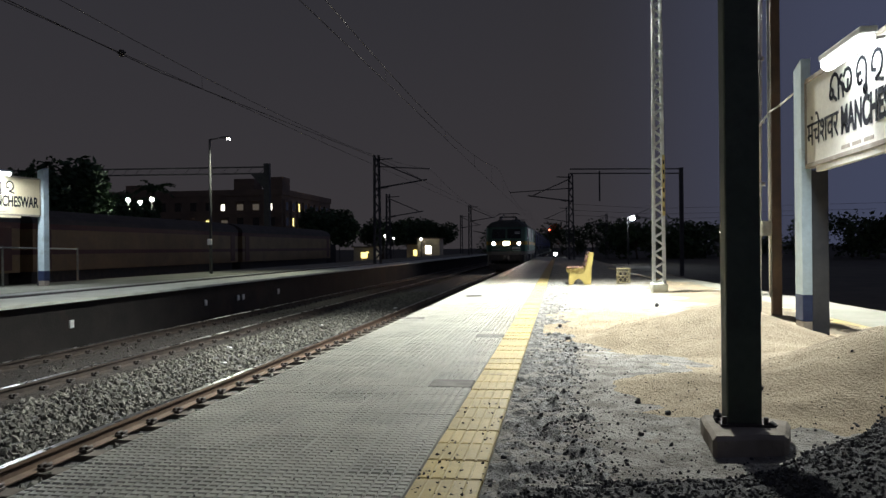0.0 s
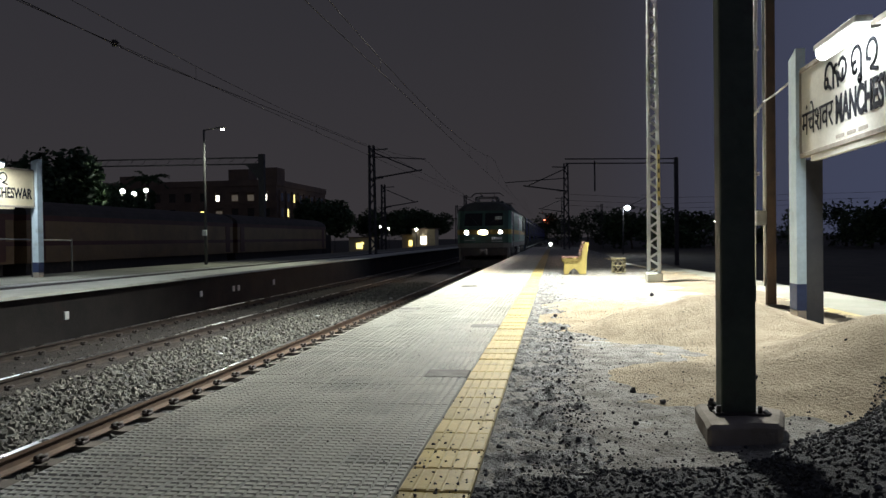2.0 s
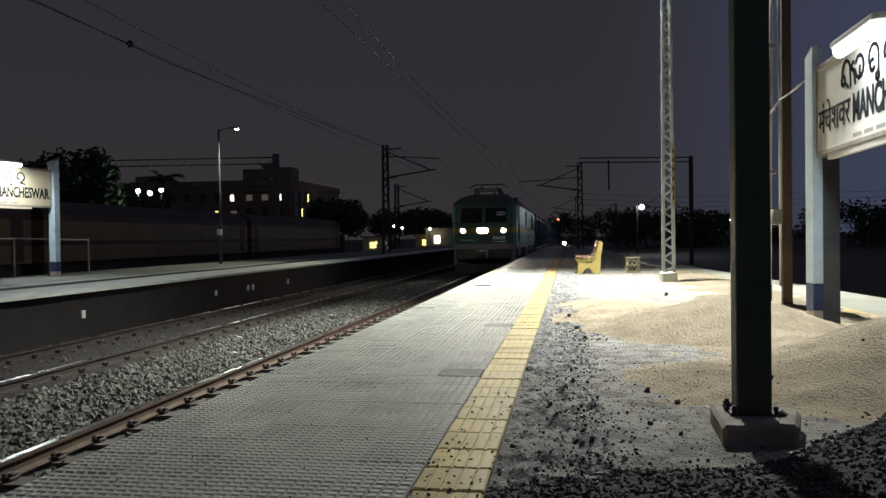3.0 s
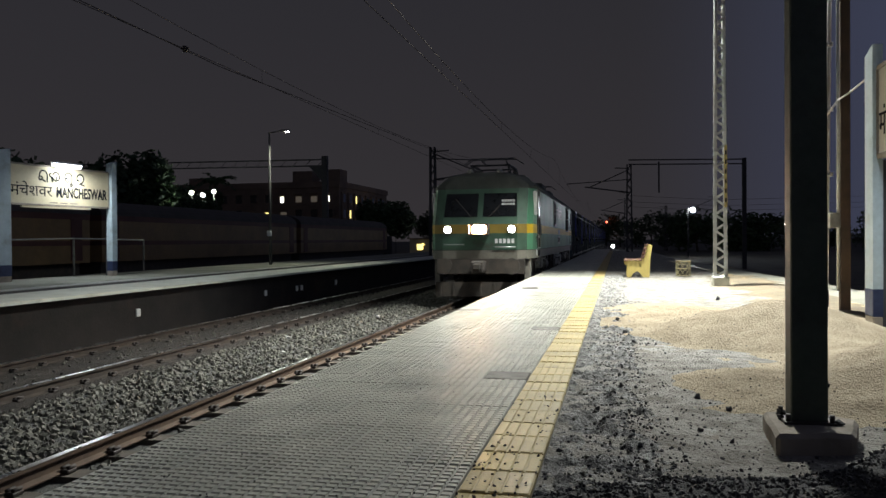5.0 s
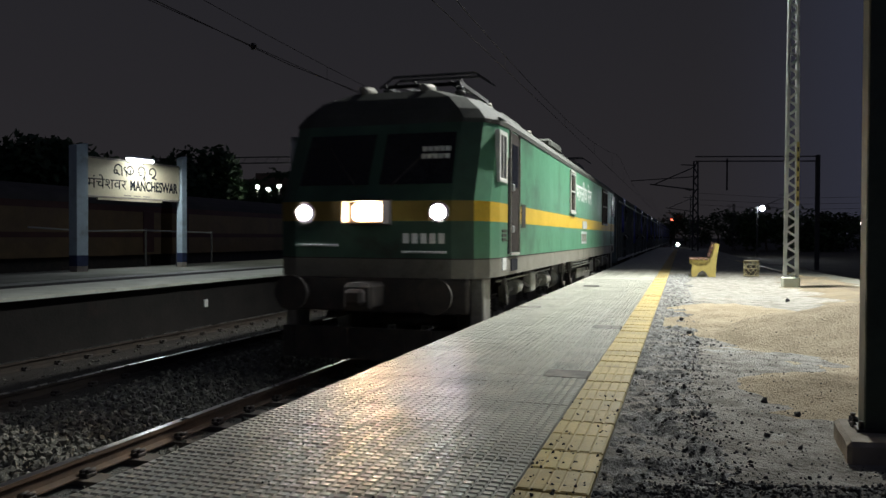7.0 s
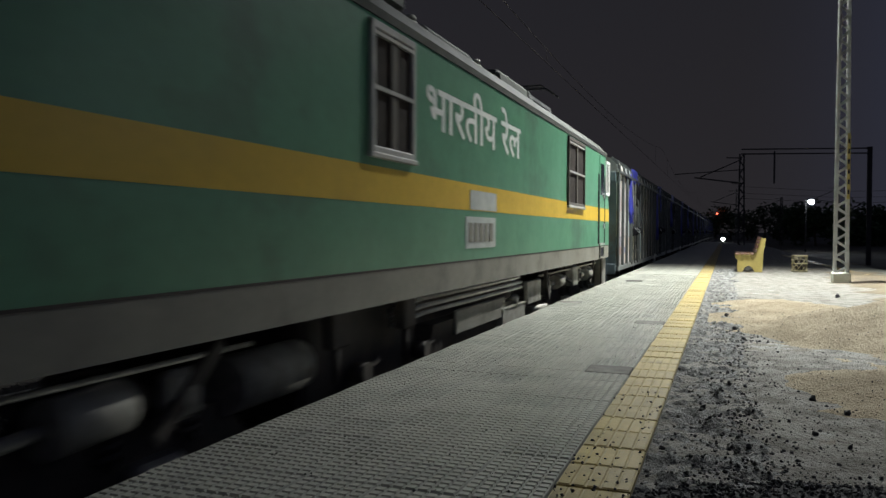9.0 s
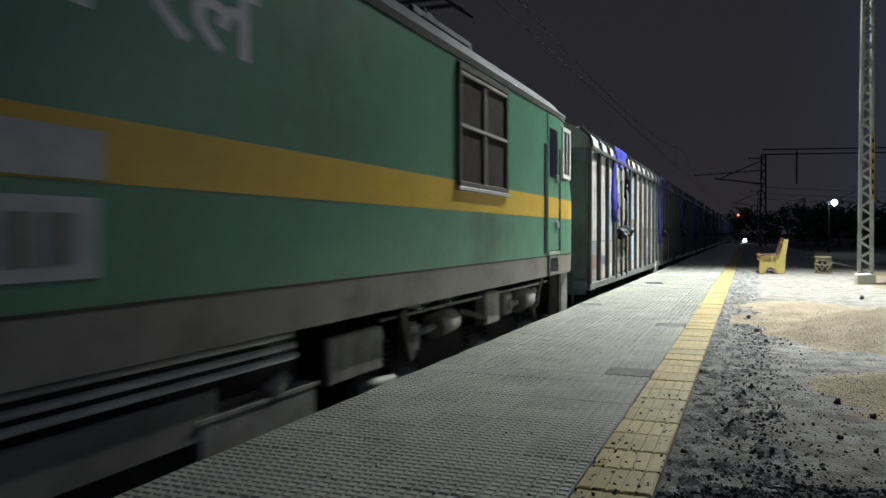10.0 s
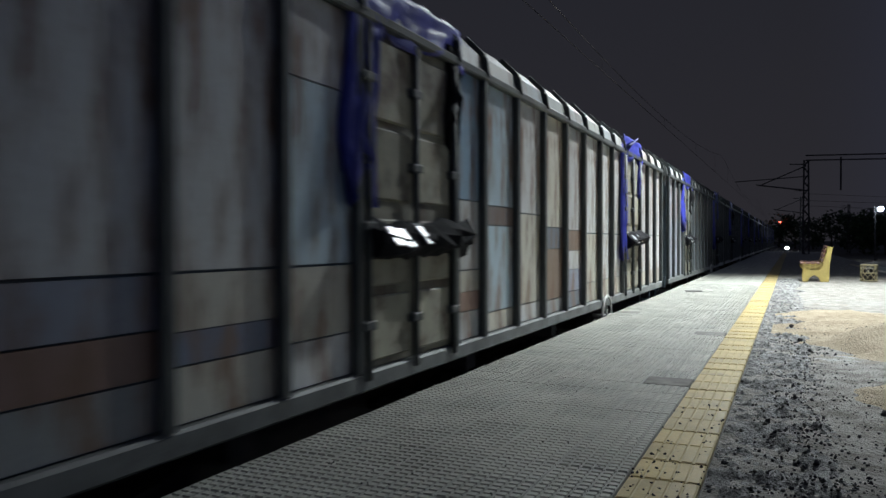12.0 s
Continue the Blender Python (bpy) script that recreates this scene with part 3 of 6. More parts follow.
def rubble_height(x, y):
    edge = 0.12 + 0.09 * hills(y, 2.0, 1.0, 0.8)
    k = 1.0 if x < edge else max(0.0, 1 - (x - edge) / 0.12)
    return -0.03 + k * (0.022 + 0.03 * hills(x, y, 7.0, 5.0) + 0.04 * abs(hills(x, y, 2.0, 11.0)) - 0.012)


o = field("rubble_strip", spread(-0.325, 0.5, 64), spread(2.2, 22, 900), rubble_height, M["rubble"])
tagged(o, "strip of broken grey concrete beside the tactile tiles", "rubble", kind="stuff")


def soil_height(x, y):
    return -0.05 + bump_at(x, y, 2.95, 17.0, 0.75, 6.5, 0.095) + 0.04 * hills(x, y, 5.0, 1.2) + bump_at(x, y, 3.1, 10.5, 0.5, 3.0, 0.06)


o = field("soil_patch", spread(1.6, 4.0, 50), spread(7, 30, 200), soil_height, M["soil"])
tagged(o, "bare brown soil along the unfinished paving", "soil", kind="stuff")


def gravel_line(x):
    return 3.1 + 0.36 * max(0, x + 0.33) + 0.95 * max(0.0, x - 0.95) + 0.05 * math.sin(x * 7)


def gravel_height(x, y):
    d = gravel_line(x) - y
    low = max(0.0, min(1.0, (3.4 - x) / 0.8, (y + 1.4) / 1.2))
    return -0.02 * (1 - low) + low * (-0.005 + (0.12 if d > 0 else 0.3) * min(max(d, -0.4), 0.5) + 0.24 * max(0.0, x - 0.7) * min(1.0, max(0.0, d) * 1.2) + 0.02 * hills(x, y, 6.0, 5.0))


o = field("gravel_heap", spread(-0.325, 3.4, 120), spread(-1.4, 5.6, 200), gravel_height, M["gravel_bed"])
tagged(o, "heap of black crushed stone", "gravel", kind="stuff")

P, S = [], []
rr = random.Random(8)
while len(P) < 9000:
    x, y = rr.uniform(-0.32, 2.6), rr.uniform(2.3, 5.5)
    d = gravel_line(x) - y
    if d < -0.02 and rr.random() > 0.10 * math.exp(d * 6.0):
        continue
    r = rr.uniform(0.005, 0.013)
    P.append((x, y, max(gravel_height(x, y), sand_height(x, y) if y > 3.4 else -1, -0.012) + r * 0.3))
    S.append(r)
for i in range(1100):      # chips among the rubble
    x, y = rr.gauss(0.1, 0.16), 2.9 + 10 * rr.random() ** 1.8
    if -0.31 < x < 0.9:
        r = rr.uniform(0.003, 0.011)
        P.append((x, y, max(rubble_height(x, y) if x < 0.5 else -1, -0.012) + r * 0.3))
        S.append(r)
for i in range(2000):
    x, y = 0.05 + 1.6 * rr.random() ** 1.5, 3.3 + 7 * rr.random() ** 2.2
    r = rr.uniform(0.002, 0.006)
    P.append((x, y, max(sand_height(x, y), -0.012, powder_height(x, y)) + r * 0.3))
    S.append(r)
for i in range(260):     # chips on the tiles
    yel = i < 150
    x = rr.uniform(-0.63, -0.33) if yel else rr.uniform(-2.1, -0.65)
    y = 2.7 + (2.2 if yel else 6.0) * rr.random() ** 1.7
    r = rr.uniform(0.003, 0.009 if yel else 0.006)
    P.append((x, y, 0.002 + r * 0.3))
    S.append(r)
tagged(stones("gravel_stones", np.array(P), np.array(S), M["dark_stone"], 6), "small black stones strewn over the platform", "gravel", kind="stuff")

P, S = [], []
for i in range(1500):
    x, y = rr.gauss(-0.05, 0.16), 2.8 + 11 * rr.random() ** 1.7
    if -0.315 < x < 0.35:
        r = 0.003 + 0.012 * rr.random() ** 3
        P.append((x, y, rubble_height(x, y) + r * 0.2))
        S.append(r)
tagged(stones("rubble_chips", np.array(P), np.array(S), M["ballast"], 9), "grey concrete crumbs along the broken strip", "rubble", kind="stuff")
bm = box(B(), -0.16, 0.16, -0.05, 0.06, 0, 0.02, 0.008)
o = tagged(part("litter", bm, M["joint"]), "flat dark scrap lying on the tiles", "litter")
o.matrix_world = pose(-1.75, 15.75, 0.001, 0, 0, 12)
# single dark lumps that stand out
for i, (x, y, s) in enumerate(((0.105, 3.785, 0.032), (0.06, 3.9, 0.02), (0.63, 4.72, 0.03), (0.49, 5.07, 0.028), (0.42, 4.2, 0.022), (0.02, 5.3, 0.028),
                               (0.01, 5.75, 0.026), (0.32, 4.45, 0.016), (0.55, 4.0, 0.018), (-0.12, 4.6, 0.03), (0.12, 5.35, 0.022), (0.35, 7.5, 0.02),
                               (1.6, 13.2, 0.07), (0.08, 8.4, 0.035), (0.0, 9.6, 0.04), (1.25, 5.1, 0.03), (0.15, 7.6, 0.03))):
    s *= 0.78
    o = stones("stone_lump", np.array([(0.0, 0.0, 0.0)]), [s], M["dark_stone"], 20 + i)
    z = max(sand_height(x, y), powder_height(x, y), -0.012, rubble_height(x, y) if x < 0.5 else -1)
    o.location = (x, y, z + s * 0.45)
    tagged(o, "single dark lump of broken stone lying on the ground", "stone", "loose stones")

# ================= train =================
# place of the locomotive's front, second by second
FRONT = [(0.0, 57.0), (0.5, 53.3), (1.0, 49.6), (1.5, 46.0), (2.0, 42.4), (2.5, 38.85), (3.0, 35.4), (4.0, 28.6), (5.0, 21.95), (5.5, 18.7), (6.0, 15.5),
         (6.5, 12.4), (7.0, 9.3), (7.5, 6.25), (8.0, 3.25), (8.8, -1.5), (9.0, -2.67), (9.5, -5.52), (10.0, -8.35), (10.5, -11.1), (11.0, -13.75),
         (11.5, -16.35), (12.0, -18.9)]
LOCO = 19.75
HALF = 1.54


def outline(f, w, ends=1.0):
    """The plan of the body at one level: f metres in from the ends, w half the width, with chamfered corners."""
    q = [(-1.1, f), (-1.36, f + 0.13 * ends), (-1.5, f + 0.42 * ends), (-HALF, f + 0.8 * ends)]
    k = w / HALF
    half = [(x * k, y) for x, y in q]
    front = half[::-1] + [(-x, y) for x, y in half]
    return front + [(x, LOCO - y) for x, y in front[::-1]]


def loft(levels, cap_top=False, cap_bottom=False, front_face=False):
    bm = B()
    rings = [[bm.verts.new((x, y, z)) for x, y in outline(f, w)] for z, f, w in levels]
    n = len(rings[0])
    for a, b in zip(rings, rings[1:]):
        for i in range(n):
            bm.faces.new((a[i], a[(i + 1) % n], b[(i + 1) % n], b[i]))
    if cap_top:
        bm.faces.new(rings[-1])
    if cap_bottom:
        bm.faces.new(rings[0][::-1])
    bmesh.ops.recalc_face_normals(bm, faces=bm.faces)
    for f in bm.faces:      # second material on the leading face, darkened for its shade
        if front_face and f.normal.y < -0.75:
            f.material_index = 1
    return bm


def letters(text, size, material, parent, m, name="lettering", depth=0.004, bold=0.0, stretch=1.0):
    cu = bpy.data.curves.new(name, "FONT")
    cu.body, cu.size, cu.extrude, cu.offset = text, size, depth, bold
    tmp = bpy.data.objects.new("tmp", cu)
    scene.collection.objects.link(tmp)
    me = bpy.data.meshes.new_from_object(tmp.evaluated_get(bpy.context.evaluated_depsgraph_get()))
    bpy.data.objects.remove(tmp)
    me.materials.clear()
    me.materials.append(material)
    ob = new(name, me)
    ob.parent = parent
    ob.matrix_local = m @ Matrix.Diagonal((stretch, 1, 1, 1))
    return ob


def louvre_window(parent, y0, y1, z0, z1, s, columns=2, frame_paint="under"):
    """A framed ventilation opening on the side s of the body."""
    x = s * HALF
    lo, hi = min(x, x + s * 0.035), max(x, x + s * 0.035)
    bm = B()
    for a, b, c, d in ((y0, y1, z0, z0 + 0.06), (y0, y1, z1 - 0.06, z1), (y0, y0 + 0.06, z0, z1), (y1 - 0.06, y1, z0, z1)):
        box(bm, lo, hi, a, b, c, d, 0.008)
    w = part("louvre_window", bm, M[frame_paint], parent, "metal ventilation window frame")
    bm = box(B(), min(x - s * 0.02, x + s * 0.008), max(x - s * 0.02, x + s * 0.008), y0 + 0.05, y1 - 0.05, z0 + 0.05, z1 - 0.05)
    part("louvre_panel", bm, M["louvre"], w)
    bm = box(B(), min(x, x + s * 0.03), max(x, x + s * 0.03), y0 + 0.05, y1 - 0.05, (z0 + z1) / 2 - 0.02, (z0 + z1) / 2 + 0.02)
    if columns > 1:
        box(bm, min(x, x + s * 0.028), max(x, x + s * 0.028), (y0 + y1) / 2 - 0.05, (y0 + y1) / 2 + 0.05, z0 + 0.05, z1 - 0.05)
    part("mullion", bm, M["under"], w)
    part("glazing_bar", box(B(), min(x, x + s * 0.036), max(x, x + s * 0.036), y0 + 0.05, y1 - 0.05, (z0 + z1) / 2 - 0.014, (z0 + z1) / 2 + 0.014), M["pipe"], w)
    part("glazing_bar", box(B(), min(x, x + s * 0.037), max(x, x + s * 0.037), y0 + 0.06, y1 - 0.06, z1 - 0.1, z1 - 0.075), M["pipe"], w)
    bm = box(B(), min(x, x + s * 0.045), max(x, x + s * 0.045), y0 - 0.02, y1 + 0.02, z0 - 0.025, z0 + 0.012, 0.006)
    part("window_sill", bm, M["pipe"], w)


def wheelset(parent, y, r, name="wheelset"):
    bm = B()
    rod(bm, (-0.95, 0, 0), (0.95, 0, 0), 0.09, 10)
    for s in (-1, 1):
        rod(bm, (s * 0.80, 0, 0), (s * 0.93, 0, 0), r, 28)
        rod(bm, (s * 0.76, 0, 0), (s * 0.80, 0, 0), r + 0.03, 28)
        for k in range(3):
            a = k * 2.094
            rod(bm, (s * 0.925, 0.6 * r * math.cos(a), 0.6 * r * math.sin(a)), (s * 0.94, 0.6 * r * math.cos(a), 0.6 * r * math.sin(a)), 0.05, 8)
    o = part(name, bm, M["under"], parent, "steel wheels on an axle")
    o.location = (0, y, r)
    return o


wheels = []   # wheelset, height of the axle, place along its vehicle


def loco_bogie(parent, yc):
    bm = B()
    for s in (-1, 1):
        x = s * 1.12
        prism(bm, [(yc - 2.7, 0.62), (yc - 2.5, 0.86), (yc - 1.1, 0.96), (yc + 1.1, 0.96), (yc + 2.5, 0.86), (yc + 2.7, 0.62), (yc + 1.2, 0.66), (yc - 1.2, 0.66)],
              x - 0.09, x + 0.09, "x")
    for y in (yc - 0.95, yc + 0.95):
        box(bm, -1.1, 1.1, y - 0.12, y + 0.12, 0.66, 0.9, 0.02)
    bogie = part("bogie", bm, M["under"], parent, "oily cast bogie frame")
    for k in (-1, 0, 1):
        y = yc + k * 1.85
        w = wheelset(parent, y, 0.546)
        wheels.append((w, 0.546, y))
        for s in (-1, 1):
            bm = box(B(), s * 1.22 - 0.1, s * 1.22 + 0.1, y - 0.17, y + 0.17, 0.4, 0.72, 0.03)
            rod(bm, (s * 1.3, y, 0.55), (s * 1.36, y, 0.55), 0.12, 12)
            part("axle_box", bm, M["dusty"], bogie)
            for e in (-0.28, 0.28):
                part("spring", coil(B(), (s * 1.2, y + e), 0.75, 1.0, 0.07, 0.018), M["under"], bogie)
    for s in (-1, 1):
        for y, h in ((yc - 1.25, 0.11), (yc + 1.3, 0.125)):
            bm = rod(B(), (s * 1.36, y - 0.2, 1.04), (s * 1.36, y + 0.2, 1.06), h, 14)
            rod(bm, (s * 1.36, y - 0.55, 1.02), (s * 1.36, y - 0.2, 1.04), 0.035, 8)
            part("brake_cylinder", bm, M["dusty"], bogie, "dusty cylinder on the bogie side")
        part("traction_rod", bar(B(), (s * 1.38, yc - 0.9, 1.12), (s * 1.38, yc + 0.2, 0.92), 0.05, 0.05), M["under"], bogie)
        part("damper", bar(B(), (s * 1.38, yc + 2.2, 1.25), (s * 1.38, yc + 1.7, 0.85), 0.05, 0.08), M["under"], bogie)
        part("damper", bar(B(), (s * 1.4, yc - 2.2, 1.25), (s * 1.4, yc - 2.0, 0.85), 0.05, 0.1), M["under"], bogie)
        part("side_box", box(B(), s * 1.36 - 0.07, s * 1.36 + 0.07, yc - 0.2, yc + 0.25, 0.9, 1.24, 0.02), M["dusty"], bogie)
        for y, dz in ((yc - 1.9, 0.0), (yc + 0.75, 0.06), (yc + 1.95, 0.03)):
            bm = box(B(), s * 1.33 - 0.05, s * 1.33 + 0.05, y - 0.13, y + 0.13, 0.86 + dz, 1.12 + dz, 0.03)
            rod(bm, (s * 1.36, y, 0.98 + dz), (s * 1.41, y, 0.98 + dz), 0.06, 10)
            part("brake_unit", bm, M["dusty"], bogie, "dusty brake unit")
        part("air_pipe", rod(B(), (s * 1.37, yc - 2.5, 1.2), (s * 1.37, yc + 2.5, 1.2), 0.016, 8), M["dusty"], bogie)


def cab_end(parent, rear):
    """Doors, windows, lamps, buffers and guards at one end."""
    def Y(y):
        return LOCO - y if rear else y

    def span(a, b):
        return (min(Y(a), Y(b)), max(Y(a), Y(b)))
    # windscreens on the raked face
    for s in (-1, 1):
        bm = B()
        q = [(s * 0.08, 2.52), (s * 1.08, 2.52), (s * 1.05, 3.22), (s * 0.08, 3.22)]
        rake = lambda z: 0.5 * (z - 2.3) / 1.1
        a = [bm.verts.new((x, Y(rake(z) - 0.014), z)) for x, z in q]
        b = [bm.verts.new((x, Y(rake(z) + 0.03), z)) for x, z in q]
        bm.faces.new(a)
        bm.faces.new(b[::-1])
        for i in range(4):
            bm.faces.new((a[i], a[(i + 1) % 4], b[(i + 1) % 4], b[i]))
        bmesh.ops.recalc_face_normals(bm, faces=bm.faces)
        w = part("windscreen", bm, M["dark_glass"], parent, "dark cab windscreen")
        bm = bar(B(), (s * 0.25, Y(0.08), 2.5), (s * 0.75, Y(0.33), 3.05), 0.02, 0.02)
        part("wiper", bm, M["iron"], w)
        # lamps
        bm = rod(B(), (s * 0.94, Y(-0.05), 2.15), (s * 0.94, Y(0.05), 2.15), 0.14, 20)
        unit = part("marker_lamp", bm, M["iron"], parent)
        bm = rod(B(), (s * 0.94, Y(-0.062), 2.15), (s * 0.94, Y(-0.05), 2.15), 0.095, 20)
        part("lamp_glass", bm, M["dark_glass"] if rear else M["marker"], unit, "white marker light" if not rear else "unlit marker light")
        # buffers
        bm = rod(B(), (s * 0.98, Y(0.1), 1.1), (s * 0.98, Y(-0.3), 1.1), 0.11, 16)
        rod(bm, (s * 0.98, Y(-0.3), 1.1), (s * 0.98, Y(-0.36), 1.1), 0.23, 24)
        part("buffer", bm, M["under"], parent, "round steel buffer")
        # corner steps below the cab
        bm = box(B(), s * 1.34 - 0.09, s * 1.34 + 0.09, *span(0.35, 0.75), 0.5, 1.29, 0.02)
        part("step_guard", bm, M["dusty"], parent, "pale grey guard plate under the cab corner")
        bm = box(B(), s * 1.36 - 0.1, s * 1.36 + 0.1, *span(0.8, 1.2), 0.55, 0.6, 0.01)
        bar(bm, (s * 1.4, Y(0.8), 0.6), (s * 1.4, Y(0.8), 1.3), 0.03, 0.03)
        part("step", bm, M["under"], parent)
        # cab door with handrails, recess step and droplight
        x = s * HALF
        # Front door is a flat dark panel; the doorway's inner shade is its colour.
        d = part("cab_door", box(B(), min(x - s * 0.03, x + s * 0.012), max(x - s * 0.03, x + s * 0.012), *span(1.42, 2.0), 1.62, 3.34, 0.006), M["green"] if rear else M["louvre"], parent, "green cab door" if rear else "dark panel for the shaded cab doorway")
        bm = box(B(), min(x, x + s * 0.02), max(x, x + s * 0.02), *span(1.5, 1.92), 2.55, 3.18, 0.01)
        part("door_window", bm, M["dark_glass"], d)
        if rear:
            part("door_stripe", box(B(), min(x, x + s * 0.0145), max(x, x + s * 0.0145), *span(1.425, 1.995), 2.04, 2.30), M["stripe"], d, "yellow stripe across the door")
            bm = B()
            for a, b, c, e in ((1.47, 1.95, 1.315, 1.345), (1.47, 1.95, 1.525, 1.55), (1.47, 1.495, 1.345, 1.525), (1.925, 1.95, 1.345, 1.525)):
                box(bm, min(x, x + s * 0.026), max(x, x + s * 0.026), *span(a, b), c, e)
            part("foot_hole_frame", bm, M["skirt"], d)
        else:
            for e in (1.39, 2.03):
                part("door_post", box(B(), min(x, x + s * 0.03), max(x, x + s * 0.03), *span(e - 0.018, e + 0.018), 1.6, 3.36, 0.005), M["dusty"], d)
        # Flat black strips; the shade of the handrail recess is in their colour.
        for e in (1.36, 2.08):
            bm = box(B(), min(x, x + s * 0.014), max(x, x + s * 0.014), *span(e - 0.055, e + 0.055), 1.6, 2.95)
            part("handrail", bm, M["letter_black"], d, "black strip for the shaded handrail recess")
        bm = box(B(), min(x, x + s * 0.03), max(x, x + s * 0.03), *span(1.42, 2.0), 1.575, 1.61)
        part("door_sill", bm, M["pipe"], d)
        # Black panel on the surface; the foot hole's shade is its colour.
        bm = box(B(), min(x, x + s * 0.016), max(x, x + s * 0.016), *span(1.5, 1.92), 1.35, 1.52)
        part("foot_hole", bm, M["letter_black"], d)
        for z in (1.9, 2.5):
            bm = box(B(), min(x, x + s * 0.04), max(x, x + s * 0.04), *span(1.5, 1.6), z, z + 0.1, 0.01)
            part("door_latch", bm, M["steel"], d)
        # cab side window in a pale frame
        bm = B()
        for a, b, c, e in ((0.72, 1.2, 2.58, 2.64), (0.72, 1.2, 3.22, 3.28), (0.72, 0.79, 2.58, 3.28), (1.13, 1.2, 2.58, 3.28), (0.93, 0.97, 2.6, 3.26)):
            box(bm, min(x - s * 0.05, x + s * 0.02), max(x - s * 0.05, x + s * 0.02), *span(a, b), c, e, 0.006)
        w = part("cab_window", bm, M["white"], parent, "pale aluminium cab window frame")
        bm = box(B(), min(x - s * 0.06, x + s * 0.006), max(x - s * 0.06, x + s * 0.006), *span(0.78, 1.14), 2.63, 3.23)
        part("pane", bm, M["dark_glass"], w)
        # small plates on the side
        for a, b, c, e, m in ((0.95, 1.2, 1.38, 1.55, "letter_white"), (2.25, 2.55, 1.98, 2.34, "iron"), (0.95, 1.2, 1.78, 1.82, "iron"), (0.95, 1.2, 1.84, 1.88, "iron"),
                              (0.95, 1.2, 1.9, 1.94, "iron")):
            if not rear:
                bm = box(B(), min(x, x + s * 0.009), max(x, x + s * 0.009), *span(a, b), c, e)
                part("plate", bm, M[m], parent)
    # headlight
    bm = box(B(), -0.3, 0.3, *span(-0.08, 0.05), 1.98, 2.32, 0.02)
    unit = part("headlight", bm, M["iron"], parent, "wide headlight housing")
    bm = B()
    for a, b, c, d in ((-0.29, 0.29, 2.285, 2.305), (-0.29, 0.29, 1.995, 2.015), (-0.29, -0.265, 2.015, 2.285), (0.265, 0.29, 2.015, 2.285)):
        box(bm, a, b, *span(-0.3, -0.08), c, d, 0.004)
    part("headlight_hood", bm, M["iron"], unit, "deep dark headlight frame")
    round_rect = [(cx + 0.07 * math.cos(radians(a)), 2.15 + cz + 0.07 * math.sin(radians(a)))
                  for cx, cz, a0 in ((0.14, 0.04, 0), (-0.14, 0.04, 90), (-0.14, -0.04, 180), (0.14, -0.04, 270)) for a in (a0, a0 + 30, a0 + 60, a0 + 90)]
    part("headlight_glass", prism(B(), round_rect, *span(-0.096, -0.084)), M["dark_glass"] if rear else M["headlight"], unit, "unlit headlight" if rear else "dazzling warm headlight")
    # number bars, coupling, cattle guard, lamp brackets
    for k in range(5):
        part("number_bar", box(B(), 0.45 + k * 0.12, 0.53 + k * 0.12, *span(-0.008, 0.02), 1.75, 1.88), M["letter_white"], parent)
    for r_ in (0, 1):
        for k in range(5):
            part("route_bar", box(B(), 0.62 + k * 0.08, 0.68 + k * 0.08, *span(0.22 + r_ * 0.05, 0.4), 2.86 + r_ * 0.1, 2.92 + r_ * 0.1), M["letter_white"], parent)
    bm = box(B(), -0.2, 0.2, *span(-0.45, 0.2), 0.9, 1.25, 0.05)
    box(bm, -0.12, 0.12, *span(-0.6, -0.4), 0.98, 1.18, 0.04)
    part("coupler", bm, M["under"], parent, "heavy oily coupler")
    bm = prism(B(), [(-1.35, 0.2), (1.35, 0.2), (1.35, 0.62), (-1.35, 0.62)], *span(0.12, 0.18))
    for k in range(7):
        bar(bm, (-1.2 + 0.4 * k, Y(0.1), 0.2), (-1.2 + 0.4 * k, Y(0.1), 0.62), 0.06, 0.03)
    part("rail_guard", bm, M["under"], parent, "cattle guard")
    bm = box(B(), -1.3, 1.3, *span(0.02, 0.2), 0.85, 1.3, 0.02)
    part("buffer_beam", bm, M["under"], parent)
    bm = rod(B(), (-1.05, Y(-0.05), 1.72), (-0.45, Y(-0.05), 1.72), 0.016, 8)
    part("grab_rail", bm, M["steel"], parent)
    bm = rod(B(), (0.45, Y(-0.05), 1.64), (1.05, Y(-0.05), 1.64), 0.016, 8)
    part("grab_rail", bm, M["steel"], parent)
    for s in (-1, 1):
        bm = rod(B(), (s * 0.45, Y(0.75), 3.9), (s * 0.45, Y(1.1), 3.92), 0.05, 10, 0.09)
        part("horn", bm, M["dusty"], parent)


